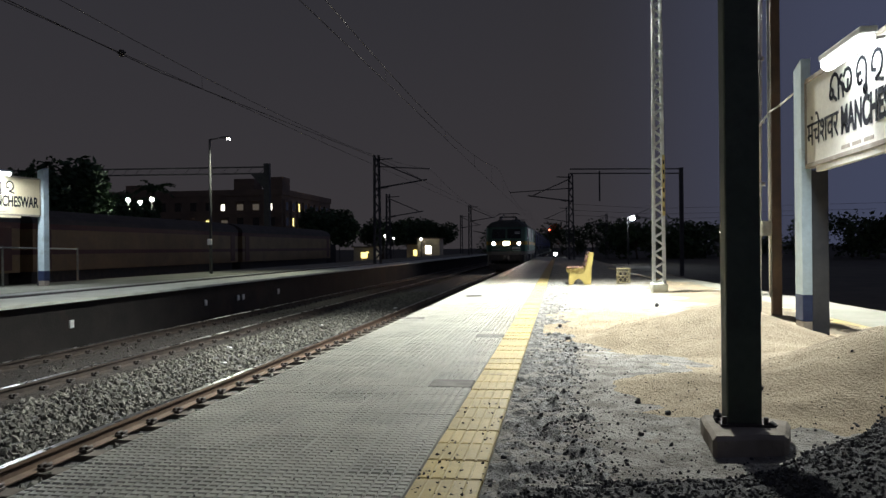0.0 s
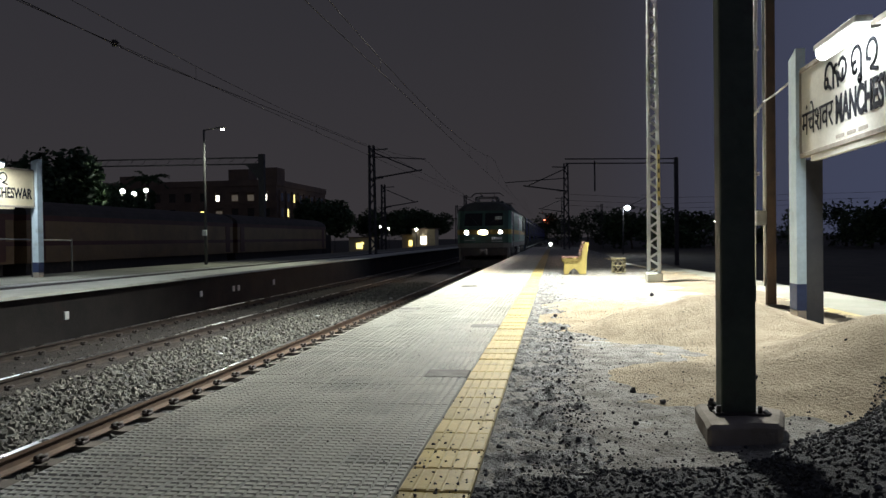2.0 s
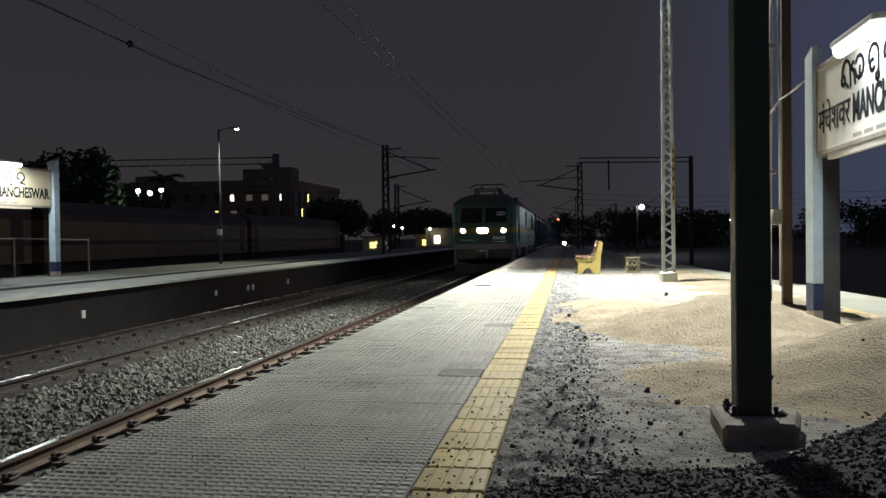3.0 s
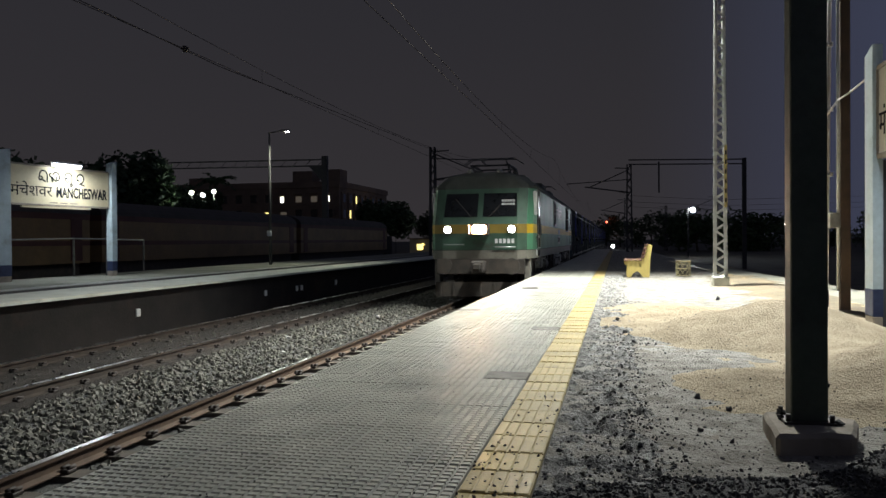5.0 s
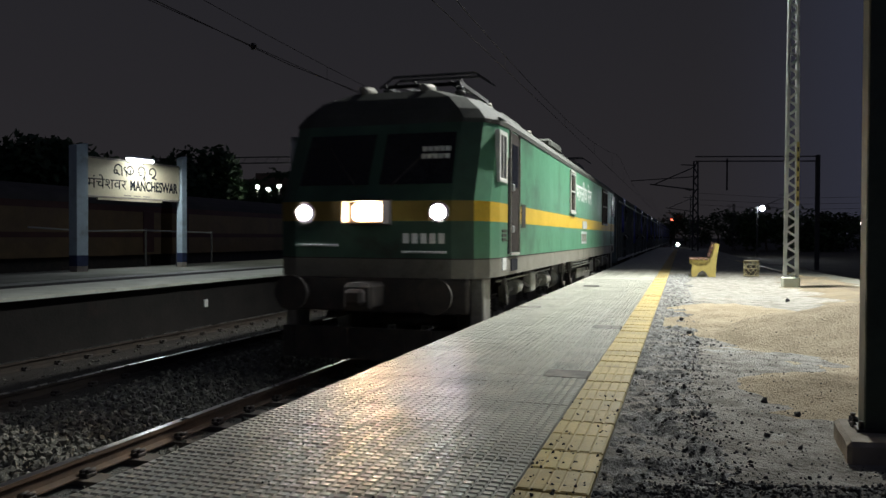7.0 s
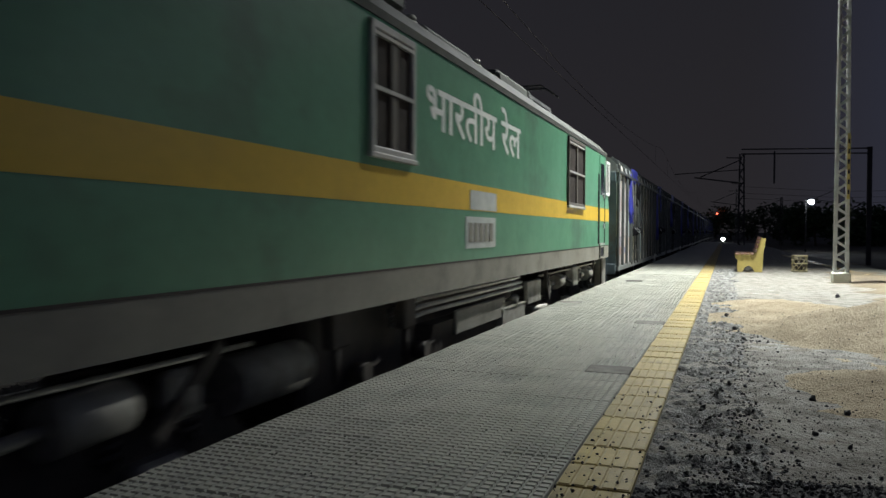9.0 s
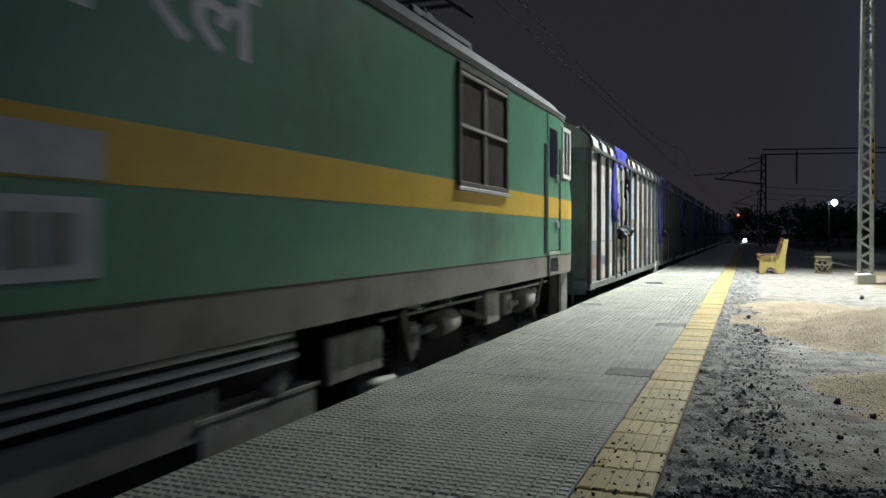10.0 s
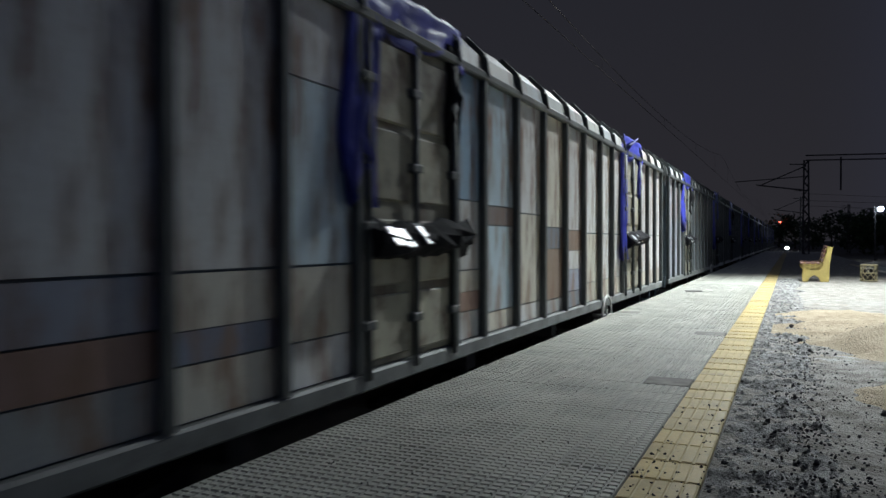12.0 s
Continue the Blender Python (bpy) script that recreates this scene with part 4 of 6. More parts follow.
def pantograph(parent, yc, raised):
    bm = B()
    for s in (-1, 1):
        bar(bm, (s * 0.6, yc - 0.9, 4.2), (s * 0.6, yc + 0.9, 4.2), 0.06, 0.06)
        for y in (-0.8, 0.8):
            bar(bm, (-0.6, yc + y, 4.2), (0.6, yc + y, 4.2), 0.05, 0.05)
            for k in range(4):
                rod(bm, (s * 0.6, yc + y, 3.88 + k * 0.075), (s * 0.6, yc + y, 3.93 + k * 0.075), 0.08 - 0.02 * (k % 2), 10)
    top = 5.6 if raised else 4.42
    knee = 4.95 if raised else 4.34
    for s in (-1, 1):
        bar(bm, (s * 0.45, yc - 0.8, 4.22), (s * 0.35, yc + 0.75, knee), 0.05, 0.05)
        bar(bm, (s * 0.35, yc + 0.75, knee), (s * 0.4, yc - 0.1, top), 0.035, 0.035)
    for e in (-0.15, 0.15):
        bar(bm, (-0.7, yc - 0.1 + e, top + 0.05), (0.7, yc - 0.1 + e, top + 0.05), 0.04, 0.04)
        for s in (-1, 1):
            bar(bm, (s * 0.7, yc - 0.1 + e, top + 0.05), (s * 0.95, yc - 0.1 + e, top - 0.12), 0.03, 0.03)
    part("pantograph", bm, M["mast_dark"], parent, "raised pantograph" if raised else "folded pantograph")


loco = thing("locomotive", "green electric locomotive with a yellow stripe and grey skirt", "locomotive")
part("skirt", loft([(1.30, 0.02, HALF), (1.545, 0.0, HALF)], cap_bottom=True), M["skirt"], loco, "grey skirt below the green body")
part("seam", loft([(1.545, -0.004, HALF + 0.003), (1.56, -0.004, HALF + 0.003)]), M["iron"], loco)
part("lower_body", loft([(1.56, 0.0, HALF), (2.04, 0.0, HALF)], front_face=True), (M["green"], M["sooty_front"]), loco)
part("stripe", loft([(2.04, -0.003, HALF + 0.002), (2.30, -0.003, HALF + 0.002)], front_face=True), (M["stripe"], M["shaded_stripe"]), loco, "broad yellow stripe round the body")
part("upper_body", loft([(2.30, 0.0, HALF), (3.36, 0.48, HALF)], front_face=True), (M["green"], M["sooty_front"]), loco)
part("roof", loft([(3.36, 0.48, HALF + 0.01), (3.42, 0.5, HALF + 0.02), (3.56, 0.56, 1.44), (3.74, 0.66, 1.2), (3.86, 0.8, 0.8), (3.88, 0.9, 0.3)], cap_top=True), M["roof"], loco, "grey curved roof")
cab_end(loco, False)
cab_end(loco, True)
for s in (-1, 1):
    louvre_window(loco, 7.5, 8.3, 2.38, 3.32, s, 2, "pipe")
    louvre_window(loco, 14.55, 16.0, 2.24, 3.33, s)
    bm = box(B(), min(s * HALF, s * (HALF + 0.008)), max(s * HALF, s * (HALF + 0.008)), 9.75, 10.65, 2.05, 2.24)
    part("worn_patch", bm, M["plate_grey"], loco, "grey painted-out patch on the stripe")
    bm = box(B(), min(s * HALF, s * (HALF + 0.007)), max(s * HALF, s * (HALF + 0.007)), 9.62, 10.62, 1.67, 1.98)
    plate = part("number_plate", bm, M["plate_grey"], loco, "pale number plate")
    for k in range(5):
        bm = box(B(), min(s * HALF, s * (HALF + 0.012)), max(s * HALF, s * (HALF + 0.012)), 9.7 + k * 0.17, 9.82 + k * 0.17, 1.73, 1.92)
        part("number_bar", bm, M["skirt"], plate)
    m = pose(s * (HALF + 0.0015), 8.58 if s > 0 else 11.77, 2.71, 90, 0, 90 * s)
    letters("\u092d\u093e\u0930\u0924\u0940\u092f \u0930\u0947\u0932", 0.55, M["letter_white"], loco, m, "lettering", 0.001, 0.006, 1.35)
    # roof-edge gutter, pipes and boxes under the frame
    bm = rod(B(), (s * 1.5, 0.9, 3.44), (s * 1.5, LOCO - 0.9, 3.44), 0.03, 8)
    part("gutter", bm, M["roof"], loco)
    for z, x in ((1.25, 1.40), (1.19, 1.42), (1.13, 1.43)):
        bm = rod(B(), (s * x, 8.8, z), (s * x, 12.18, z), 0.02, 10)
        rod(bm, (s * x, 8.8, z), (s * (x - 0.2), 8.6, z - 0.1), 0.02, 10)
        rod(bm, (s * x, 12.16, z), (s * (x - 0.25), 12.2, z), 0.02, 10)
        part("pipe", bm, M["pipe"], loco, "pale air pipe under the frame")
    bm = box(B(), s * 1.39 - 0.02, s * 1.39 + 0.02, 9.75, 11.5, 0.82, 1.06, 0.01)
    part("cable_trough", bm, M["skirt"], loco, "olive grey cover plate")
    bm = box(B(), s * 1.38 - 0.03, s * 1.38 + 0.03, 12.62, 13.38, 0.86, 1.17, 0.012)
    part("access_panel", bm, M["dusty"], loco, "dusty equipment panel")
    bm = rod(B(), (s * 1.3, 13.1, 0.72), (s * 1.46, 13.45, 0.76), 0.075, 12, 0.05)
    part("air_valve", bm, M["dusty"], loco)
    bm = prism(B(), [(s * 1.1, 0.45), (s * 1.32, 0.62), (s * 1.38, 0.98), (s * 1.1, 0.98)], 9.2, 12.0)
    part("transformer_tank", bm, M["under"], loco)
    bm = box(B(), s * 1.36 - 0.06, s * 1.36 + 0.06, 11.36, 12.42, 0.58, 0.91, 0.008)
    box(bm, s * 1.36 - 0.07, s * 1.36 + 0.07, 11.34, 12.44, 0.91, 0.93)
    rod(bm, (s * 1.36, 11.95, 0.92), (s * 1.36, 12.15, 1.0), 0.08, 10, 0.05)
    part("equipment_box", bm, M["dusty"], loco)
    for y in (7.3, 8.5):
        bm = box(B(), s * 1.4 - 0.05, s * 1.4 + 0.05, y - 0.12, y + 0.12, 1.04, 1.3, 0.015)
        rod(bm, (s * 1.4, y, 1.04), (s * 1.4, y, 0.8), 0.03, 8)
        part("bracket", bm, M["under"], loco)
        bm = rod(B(), (s * 1.28, y + 0.5, 0.78), (s * 1.4, y + 0.5, 0.78), 0.08, 14)
        rod(bm, (s * 1.34, y + 0.5, 0.78), (s * 1.34, y + 0.78, 0.84), 0.03, 8)
        part("drain_valve", bm, M["under"], loco)
    bm = rod(B(), (s * 1.2, 6.3, 0.95), (s * 1.2, 7.1, 0.95), 0.17, 16)
    part("air_reservoir", bm, M["dusty"], loco)
bm = box(B(), -1.2, 1.2, 7.2, 12.6, 0.5, 1.3, 0.05)
part("transformer", bm, M["under"], loco, "dark transformer tank under the frame")
for y, w in ((4.6, 0.9), (8.4, 1.1), (11.0, 0.9), (13.4, 1.0)):
    bm = box(B(), -w, w, y - 0.8, y + 0.8, 3.82, 4.02, 0.05)
    part("roof_hatch", bm, M["roof"], loco)
    bm = B()
    for k in range(4):
        rod(bm, (0.5, y - 0.3, 4.0 + 0.07 * k), (0.5, y - 0.3, 4.05 + 0.07 * k), 0.09 - 0.02 * (k % 2), 10)
    part("insulator", bm, M["dusty"], loco)
pantograph(loco, 2.9, False)
pantograph(loco, 16.6, False)
loco_bogie(loco, 3.85)
loco_bogie(loco, LOCO - 3.85)

WAGON = 14.0
WALL = 1.52
RIBS = (0.03, 0.85, 1.65, 2.38, 3.82, 4.42, 5.27, 6.12, 6.97, 7.82, 8.7, 9.45, 10.2, 11.62, 12.4, 13.2, 13.97)
DOORS = ((2.44, 3.76), (10.26, 11.56))


def cloth(y0, y1, z_top, z_low, x, seed, drop):
    """A crumpled tarpaulin hanging from the roof edge."""
    rng_ = random.Random(seed)
    nu, nv = 14, 12
    bm = B()
    grid = []
    for j in range(nv):
        row = []
        for i in range(nu):
            u, v = i / (nu - 1), j / (nv - 1)
            low = z_low + drop * (0.5 + 0.5 * math.sin(u * 9 + seed)) + rng_.uniform(-0.03, 0.03)
            z = z_top + (low - z_top) * v
            row.append(bm.verts.new((x + 0.03 + 0.035 * math.sin(u * 23 + v * 3 + seed) * (0.3 + v) + rng_.uniform(0, 0.015), y0 + (y1 - y0) * u + 0.04 * math.sin(v * 6), z)))
        grid.append(row)
    for j in range(nv - 1):
        for i in range(nu - 1):
            f = bm.faces.new((grid[j][i], grid[j][i + 1], grid[j + 1][i + 1], grid[j + 1][i]))
            f.smooth = True
    bmesh.ops.recalc_face_normals(bm, faces=bm.faces)
    bmesh.ops.solidify(bm, geom=bm.faces[:], thickness=0.006)
    return bm


def flap(x, s, y0, y1, seed):
    """A crumpled rubber sheet drooping from the wall and tucked back under itself."""
    r_ = random.Random(seed)
    prof = ((0.0, 1.98), (0.06, 1.94), (0.14, 1.88), (0.2, 1.84), (0.17, 1.76), (0.08, 1.73), (0.0, 1.72))
    bm, grid, n = B(), [], 12
    for i in range(n):
        u = i / (n - 1)
        k = 1.0 if u < 0.8 else 1.0 - (u - 0.8) * 3.2
        grid.append([bm.verts.new((x + s * max(0.0, d * k * (1 + r_.uniform(-0.22, 0.22))), y0 + (y1 - y0) * u + r_.uniform(-0.02, 0.02), z + (0.08 * u if d > 0 else 0) + r_.uniform(-0.025, 0.025))) for d, z in prof])
    for i in range(n - 1):
        for j in range(len(prof) - 1):
            bm.faces.new((grid[i][j], grid[i + 1][j], grid[i + 1][j + 1], grid[i][j + 1]))
    bm.faces.new(grid[0])
    bm.faces.new(grid[-1][::-1])
    bmesh.ops.recalc_face_normals(bm, faces=bm.faces)
    return bm


def wagon_bogie(parent, yc):
    bm = B()
    for s in (-1, 1):
        prism(bm, [(yc - 1.25, 0.42), (yc - 1.2, 0.62), (yc - 0.4, 0.78), (yc + 0.4, 0.78), (yc + 1.2, 0.62), (yc + 1.25, 0.42), (yc + 0.5, 0.3), (yc - 0.5, 0.3)], s * 1.05 - 0.08, s * 1.05 + 0.08, "x")
    box(bm, -1.1, 1.1, yc - 0.2, yc + 0.2, 0.4, 0.85, 0.03)
    b = part("bogie", bm, M["under"], parent, "cast steel wagon bogie")
    for y in (yc - 1.0, yc + 1.0):
        wheelset(parent, y, 0.46)


# sheets of each bay from the sill up: lower edge, upper edge, paint
PLAIN = ((1.06, 1.3, "cream"), (1.31, 1.93, "white"), (1.945, 3.2, "white"))
DOVE = ((1.06, 1.7, "dove"), (1.715, 3.2, "dove"))
BAYS = {
    0.03: ((1.06, 1.27, "grey"), (1.28, 1.47, "brick"), (1.48, 1.7, "lilac"), (1.715, 3.2, "white")),
    0.85: ((1.06, 1.3, "cream"), (1.31, 1.45, "navy"), (1.455, 1.7, "cream"), (1.715, 3.2, "white")),
    1.65: ((1.06, 1.3, "white"), (1.31, 1.7, "cream"), (1.715, 2.7, "pale_blue"), (2.712, 3.2, "white")),
    3.82: ((1.06, 1.27, "white"), (1.28, 1.43, "brick"), (1.435, 1.6, "cream"), (1.612, 2.16, "white"), (2.172, 3.2, "blue")),
    4.42: ((1.06, 1.22, "cream"), (1.23, 1.97, "pale_blue"), (1.98, 2.14, "primer"), (2.15, 3.2, "pale_blue")),
    5.27: ((1.06, 1.22, "white"), (1.23, 2.1, "cream"), (2.112, 3.2, "white")),
    6.12: ((1.06, 1.2, "grey"), (1.21, 1.75, "brown"), (1.757, 1.98, "slate"), (1.99, 3.2, "cream")),
    6.97: ((1.06, 1.24, "slate"), (1.25, 1.5, "lilac"), (1.505, 1.72, "white"), (1.726, 1.96, "brown"), (1.97, 3.2, "white")),
    7.82: ((1.06, 1.3, "cream"), (1.31, 1.93, "cream"), (1.945, 3.2, "white")),
}


def wagon(label, patched):
    w = thing("covered_wagon", label, "goods wagon", "goods wagons of the train")
    bm = prism(B(), [(-WALL + 0.02, 1.05), (WALL - 0.02, 1.05), (WALL - 0.02, 3.3), (-WALL + 0.02, 3.3)], 0.02, WAGON - 0.02)
    part("shell", bm, M["wagon_end"], w, "blue-grey end walls of the wagon")
    prof = [(-1.55, 3.2), (1.55, 3.2), (1.52, 3.36), (1.35, 3.52), (1.0, 3.67), (0.5, 3.77), (0, 3.8), (-0.5, 3.77), (-1.0, 3.67), (-1.35, 3.52), (-1.52, 3.36)]
    part("roof", prism(B(), prof, -0.04, WAGON + 0.04), M["wagon_roof"], w, "curved pale roof")
    bm = box(B(), -1.5, 1.5, -0.06, 0.01, 2.98, 3.2, 0.01)
    part("end_beam", bm, M["wagon_end"], w)
    for s in (-1, 1):
        for a, b in zip(RIBS, RIBS[1:]):
            if (b - a) > 1.2:
                continue
            x = s * WALL
            levels = BAYS.get(round(a, 2), PLAIN) if patched else DOVE
            for z0, z1, m in levels:
                bm = box(B(), min(x - s * 0.02, x), max(x - s * 0.02, x), -(b - a) / 2 + 0.01, (b - a) / 2 - 0.01, z0, z1)
                o = part("panel", bm, M["wagon_" + m], w)
                o.location = (0, (a + b) / 2, 0)
            bm = prism(B(), [(s * 1.545, 3.24), (s * 1.565, 3.22), (s * 1.53, 3.38), (s * 1.365, 3.54), (s * 1.34, 3.52)], a + 0.05, b - 0.05)
            part("roof_panel", bm, M["wagon_cove"], w)
        for y in RIBS:
            bm = box(B(), min(s * WALL, s * (WALL + 0.06)), max(s * WALL, s * (WALL + 0.06)), y - 0.04, y + 0.04, 1.04, 3.2, 0.012)
            bar(bm, (s * 1.57, y, 3.2), (s * 1.545, y, 3.36), 0.03, 0.08)
            bar(bm, (s * 1.545, y, 3.36), (s * 1.38, y, 3.525), 0.03, 0.08)
            part("rib", bm, M["wagon_rib"], w)
        bm = box(B(), min(s * WALL, s * (WALL + 0.07)), max(s * WALL, s * (WALL + 0.07)), 0, WAGON, 3.17, 3.24, 0.012)
        part("top_rail", bm, M["wagon_rib"], w)
        bm = box(B(), min(s * (WALL - 0.1), s * (WALL + 0.05)), max(s * (WALL - 0.1), s * (WALL + 0.05)), 0, WAGON, 0.93, 1.05, 0.015)
        part("sill", bm, M["wagon_sill"], w, "grimy steel sill")
        for i, (a, b) in enumerate(DOORS):
            x = s * WALL
            mid = (a + b) / 2
            d = part("door", box(B(), min(x - s * 0.03, x + s * 0.01), max(x - s * 0.03, x + s * 0.01), a, b, 1.06, 3.18), M["wagon_door"], w, "grimy patched door leaves")
            for y0, y1 in ((a + 0.05, mid - 0.04), (mid + 0.04, b - 0.05)):
                for z0, z1 in ((1.1, 1.5), (1.56, 1.98), (2.1, 2.55), (2.6, 3.1)):
                    bm = box(B(), min(x, x + s * 0.03), max(x, x + s * 0.03), y0, y1, z0, z1, 0.012)
                    part("door_panel", bm, M["wagon_door"], d)
            for y in (a + 0.02, mid, b - 0.02):
                bm = rod(B(), (x + s * 0.06, y, 1.0), (x + s * 0.06, y, 3.15), 0.022, 8)
                for z in (1.3, 1.9, 2.3, 2.8):
                    box(bm, min(x, x + s * 0.08), max(x, x + s * 0.08), y - 0.07, y + 0.07, z, z + 0.06, 0.01)
                part("lock_rod", bm, M["wagon_rib"], d)
            bm = flap(x, s, a + 0.02, b + 0.34, 4 + i)
            part("loading_flap", bm, M["tarp_black"], d, "black rubber flap at the door")
            for y0, wd, z in ((a + 0.1, 0.1, 1.87), (a + 0.24, 0.09, 1.86), (a + 0.52, 0.07, 1.88)):
                bm = prism(B(), [(x + s * 0.13, z + 0.06), (x + s * 0.225, z - 0.05), (x + s * 0.22, z - 0.06), (x + s * 0.12, z + 0.05)], y0, y0 + wd)
                part("foil_sheet", bm, M["steel"], d, "crumpled shiny sheet")
            bm = cloth(a - 0.2, a + 0.12, 3.3, 2.05 - 0.5 * i, x if s > 0 else x - 0.06, 3 + i, 0.3)
            part("tarpaulin", bm, M["tarp"], w, "torn blue tarpaulin hanging by the door")
            bm = cloth(a - 0.1, b + 0.15, 3.46, 3.08, x if s > 0 else x - 0.06, 7 + i, 0.12)
            part("tarpaulin", bm, M["tarp"], w, "torn blue tarpaulin over the door head")
            bm = cloth(b - 0.12, b + 0.1, 3.3, 2.5, x if s > 0 else x - 0.06, 5 + i, 0.3)
            part("tarpaulin", bm, M["tarp_black"] if i == 0 else M["tarp"], w, "torn sheet hanging by the door")
        bm = torus(B(), (s * 1.6, 8.9, 0.82), 0.27, 0.016, 24, 6, "x")
        for k in range(3):
            bar(bm, (s * 1.6, 8.9, 0.82), (s * 1.6, 8.9 + 0.27 * math.cos(k * 2.1), 0.82 + 0.27 * math.sin(k * 2.1)), 0.022, 0.022)
        rod(bm, (s * 1.4, 8.9, 0.82), (s * 1.62, 8.9, 0.82), 0.02, 8)
        part("brake_wheel", bm, M["pipe"], w, "pale brake hand wheel")
    bm = box(B(), -0.35, 0.35, 0, WAGON, 0.7, 1.0, 0.02)
    for y in (1.5, 4.5, 7.0, 9.5, 12.5):
        box(bm, -1.4, 1.4, y - 0.1, y + 0.1, 0.75, 0.98)
    part("underframe", bm, M["under"], w)
    for y, e in ((0, -1), (WAGON, 1)):
        bm = box(B(), -0.16, 0.16, min(y, y + e * 0.45), max(y, y + e * 0.45), 0.88, 1.14, 0.03)
        part("coupler", bm, M["under"], w)
        bm = box(B(), -1.5, 1.5, min(y, y + e * 0.05), max(y, y + e * 0.05), 0.86, 1.1, 0.01)
        for s in (-1, 1):
            bar(bm, (s * 1.3, y + e * 0.06, 0.6), (s * 1.3, y + e * 0.06, 1.3), 0.03, 0.03)
            bar(bm, (s * 0.9, y + e * 0.06, 0.6), (s * 0.9, y + e * 0.06, 1.3), 0.03, 0.03)
            bar(bm, (s * 0.9, y + e * 0.06, 0.62), (s * 1.3, y + e * 0.06, 0.62), 0.03, 0.03)
            bar(bm, (s * 0.7, y + e * 0.03, 1.1), (s * 0.7, y + e * 0.03, 3.1), 0.08, 0.06)
        part("end_frame", bm, M["wagon_end"], w)
    wagon_bogie(w, 2.1)
    wagon_bogie(w, WAGON - 2.1)
    return w


wagons = [wagon("weathered white covered goods wagon with patched panels and dark ribs", True),
          wagon("plain blue-grey covered goods wagon with dark ribs", False)]
for k in range(2, 8):
    wagons.append(copy_thing(wagons[1], Matrix()))

# ================= things on this platform =================
# near steel column in its concrete footing
col = thing("steel_column", "dark green steel column standing in a concrete footing", "column", place=(0.915, 4.13, 0))
bm = B()
box(bm, -0.08, 0.085, -0.075, -0.063, 0.03, 5.2, 0.003)
box(bm, -0.08, 0.085, 0.063, 0.075, 0.03, 5.2, 0.003)
box(bm, -0.006, 0.006, -0.063, 0.063, 0.03, 5.2)
part("column_shaft", bm, M["pillar"], col, "dark green painted steel section")
bm = B()
box(bm, -0.082, -0.066, -0.062, 0.062, 0.05, 5.2, 0.003)
part("cover_strip", bm, M["pillar"], col)
bm = prism(B(), [(-0.2, -0.33), (0.16, -0.25), (0.26, 0.06), (0.1, 0.24), (-0.17, 0.2)], -0.1, 0.085, "z")
bmesh.ops.bevel(bm, geom=bm.edges[:], offset=0.02, segments=1, affect="EDGES", clamp_overlap=True)
bmesh.ops.subdivide_edges(bm, edges=bm.edges[:], cuts=2, use_grid_fill=True)
for v in bm.verts:
    v.co += Vector((hills(v.co.x, v.co.y, 1, 6), hills(v.co.y, v.co.z, 2, 6), hills(v.co.x, v.co.z, 3, 6))) * 0.008
part("footing", bm, M["footing"], col, "chipped concrete footing")
bm = box(B(), -0.12, 0.12, -0.11, 0.11, 0.085, 0.1, 0.004)
for x in (-0.1, 0.1):
    for y in (-0.09, 0.09):
        rod(bm, (x, y, 0.1), (x, y, 0.135), 0.012, 6)
part("base_plate", bm, M["iron"], col)
for i, (x, y, s) in enumerate(((0.82, 4.2, 0.03), (0.8, 4.12, 0.022), (1.04, 4.05, 0.028))):
    o = stones("stone_lump", np.array([(0.0, 0.0, 0.0)]), [s], M["dark_stone"], 50 + i)
    o.location = (x, y, 0.085 + s * 0.55)
    tagged(o, "dark stone resting on the column footing", "stone", "loose stones")


def lattice_mast(name, label, place, height, w0, w1, material, pitch, group="", base=True, turn=0.0):
    """Two channel legs joined by zigzag lacing on both faces."""
    t = thing(name, label, "lattice mast", group, place=place, turn=turn)
    d = w0 * 0.55
    leg = w0 * 0.2

    def strip(bm, x0, z0, x1, z1, wide, y0, y1):
        n = Vector((z1 - z0, x0 - x1)).normalized() * wide / 2
        return prism(bm, [(x0 - n.x, z0 - n.y), (x0 + n.x, z0 + n.y), (x1 + n.x, z1 + n.y), (x1 - n.x, z1 - n.y)], y0, y1)
    for s in (-1, 1):
        bm = B()
        for e in (-1, 1):
            strip(bm, s * (w0 - leg) / 2, 0, s * (w1 - leg) / 2, height, leg, e * d / 2 - 0.015, e * d / 2 + 0.015)
        part("leg", bm, material, t)
    n = int(height / pitch)
    for k in range(n):
        s = 1 if k % 2 else -1
        a, b = k / n, (k + 1) / n
        wa, wb = (w0 + (w1 - w0) * a - leg) / 2, (w0 + (w1 - w0) * b - leg) / 2
        part("lacing_bar", strip(B(), -s * wa, a * height + 0.02, s * wb, b * height, w0 * 0.17, -d / 2 - 0.026, -d / 2 - 0.017), material, t)
    if base:
        bm = box(B(), -w0 / 2 - 0.02, w0 / 2 + 0.02, -0.2, 0.2, -0.15, 0.2, 0.02)
        part("footing", bm, M["footing"] if material is not M["galv"] else M["whitewash"], t, "limewashed concrete footing")
    return t


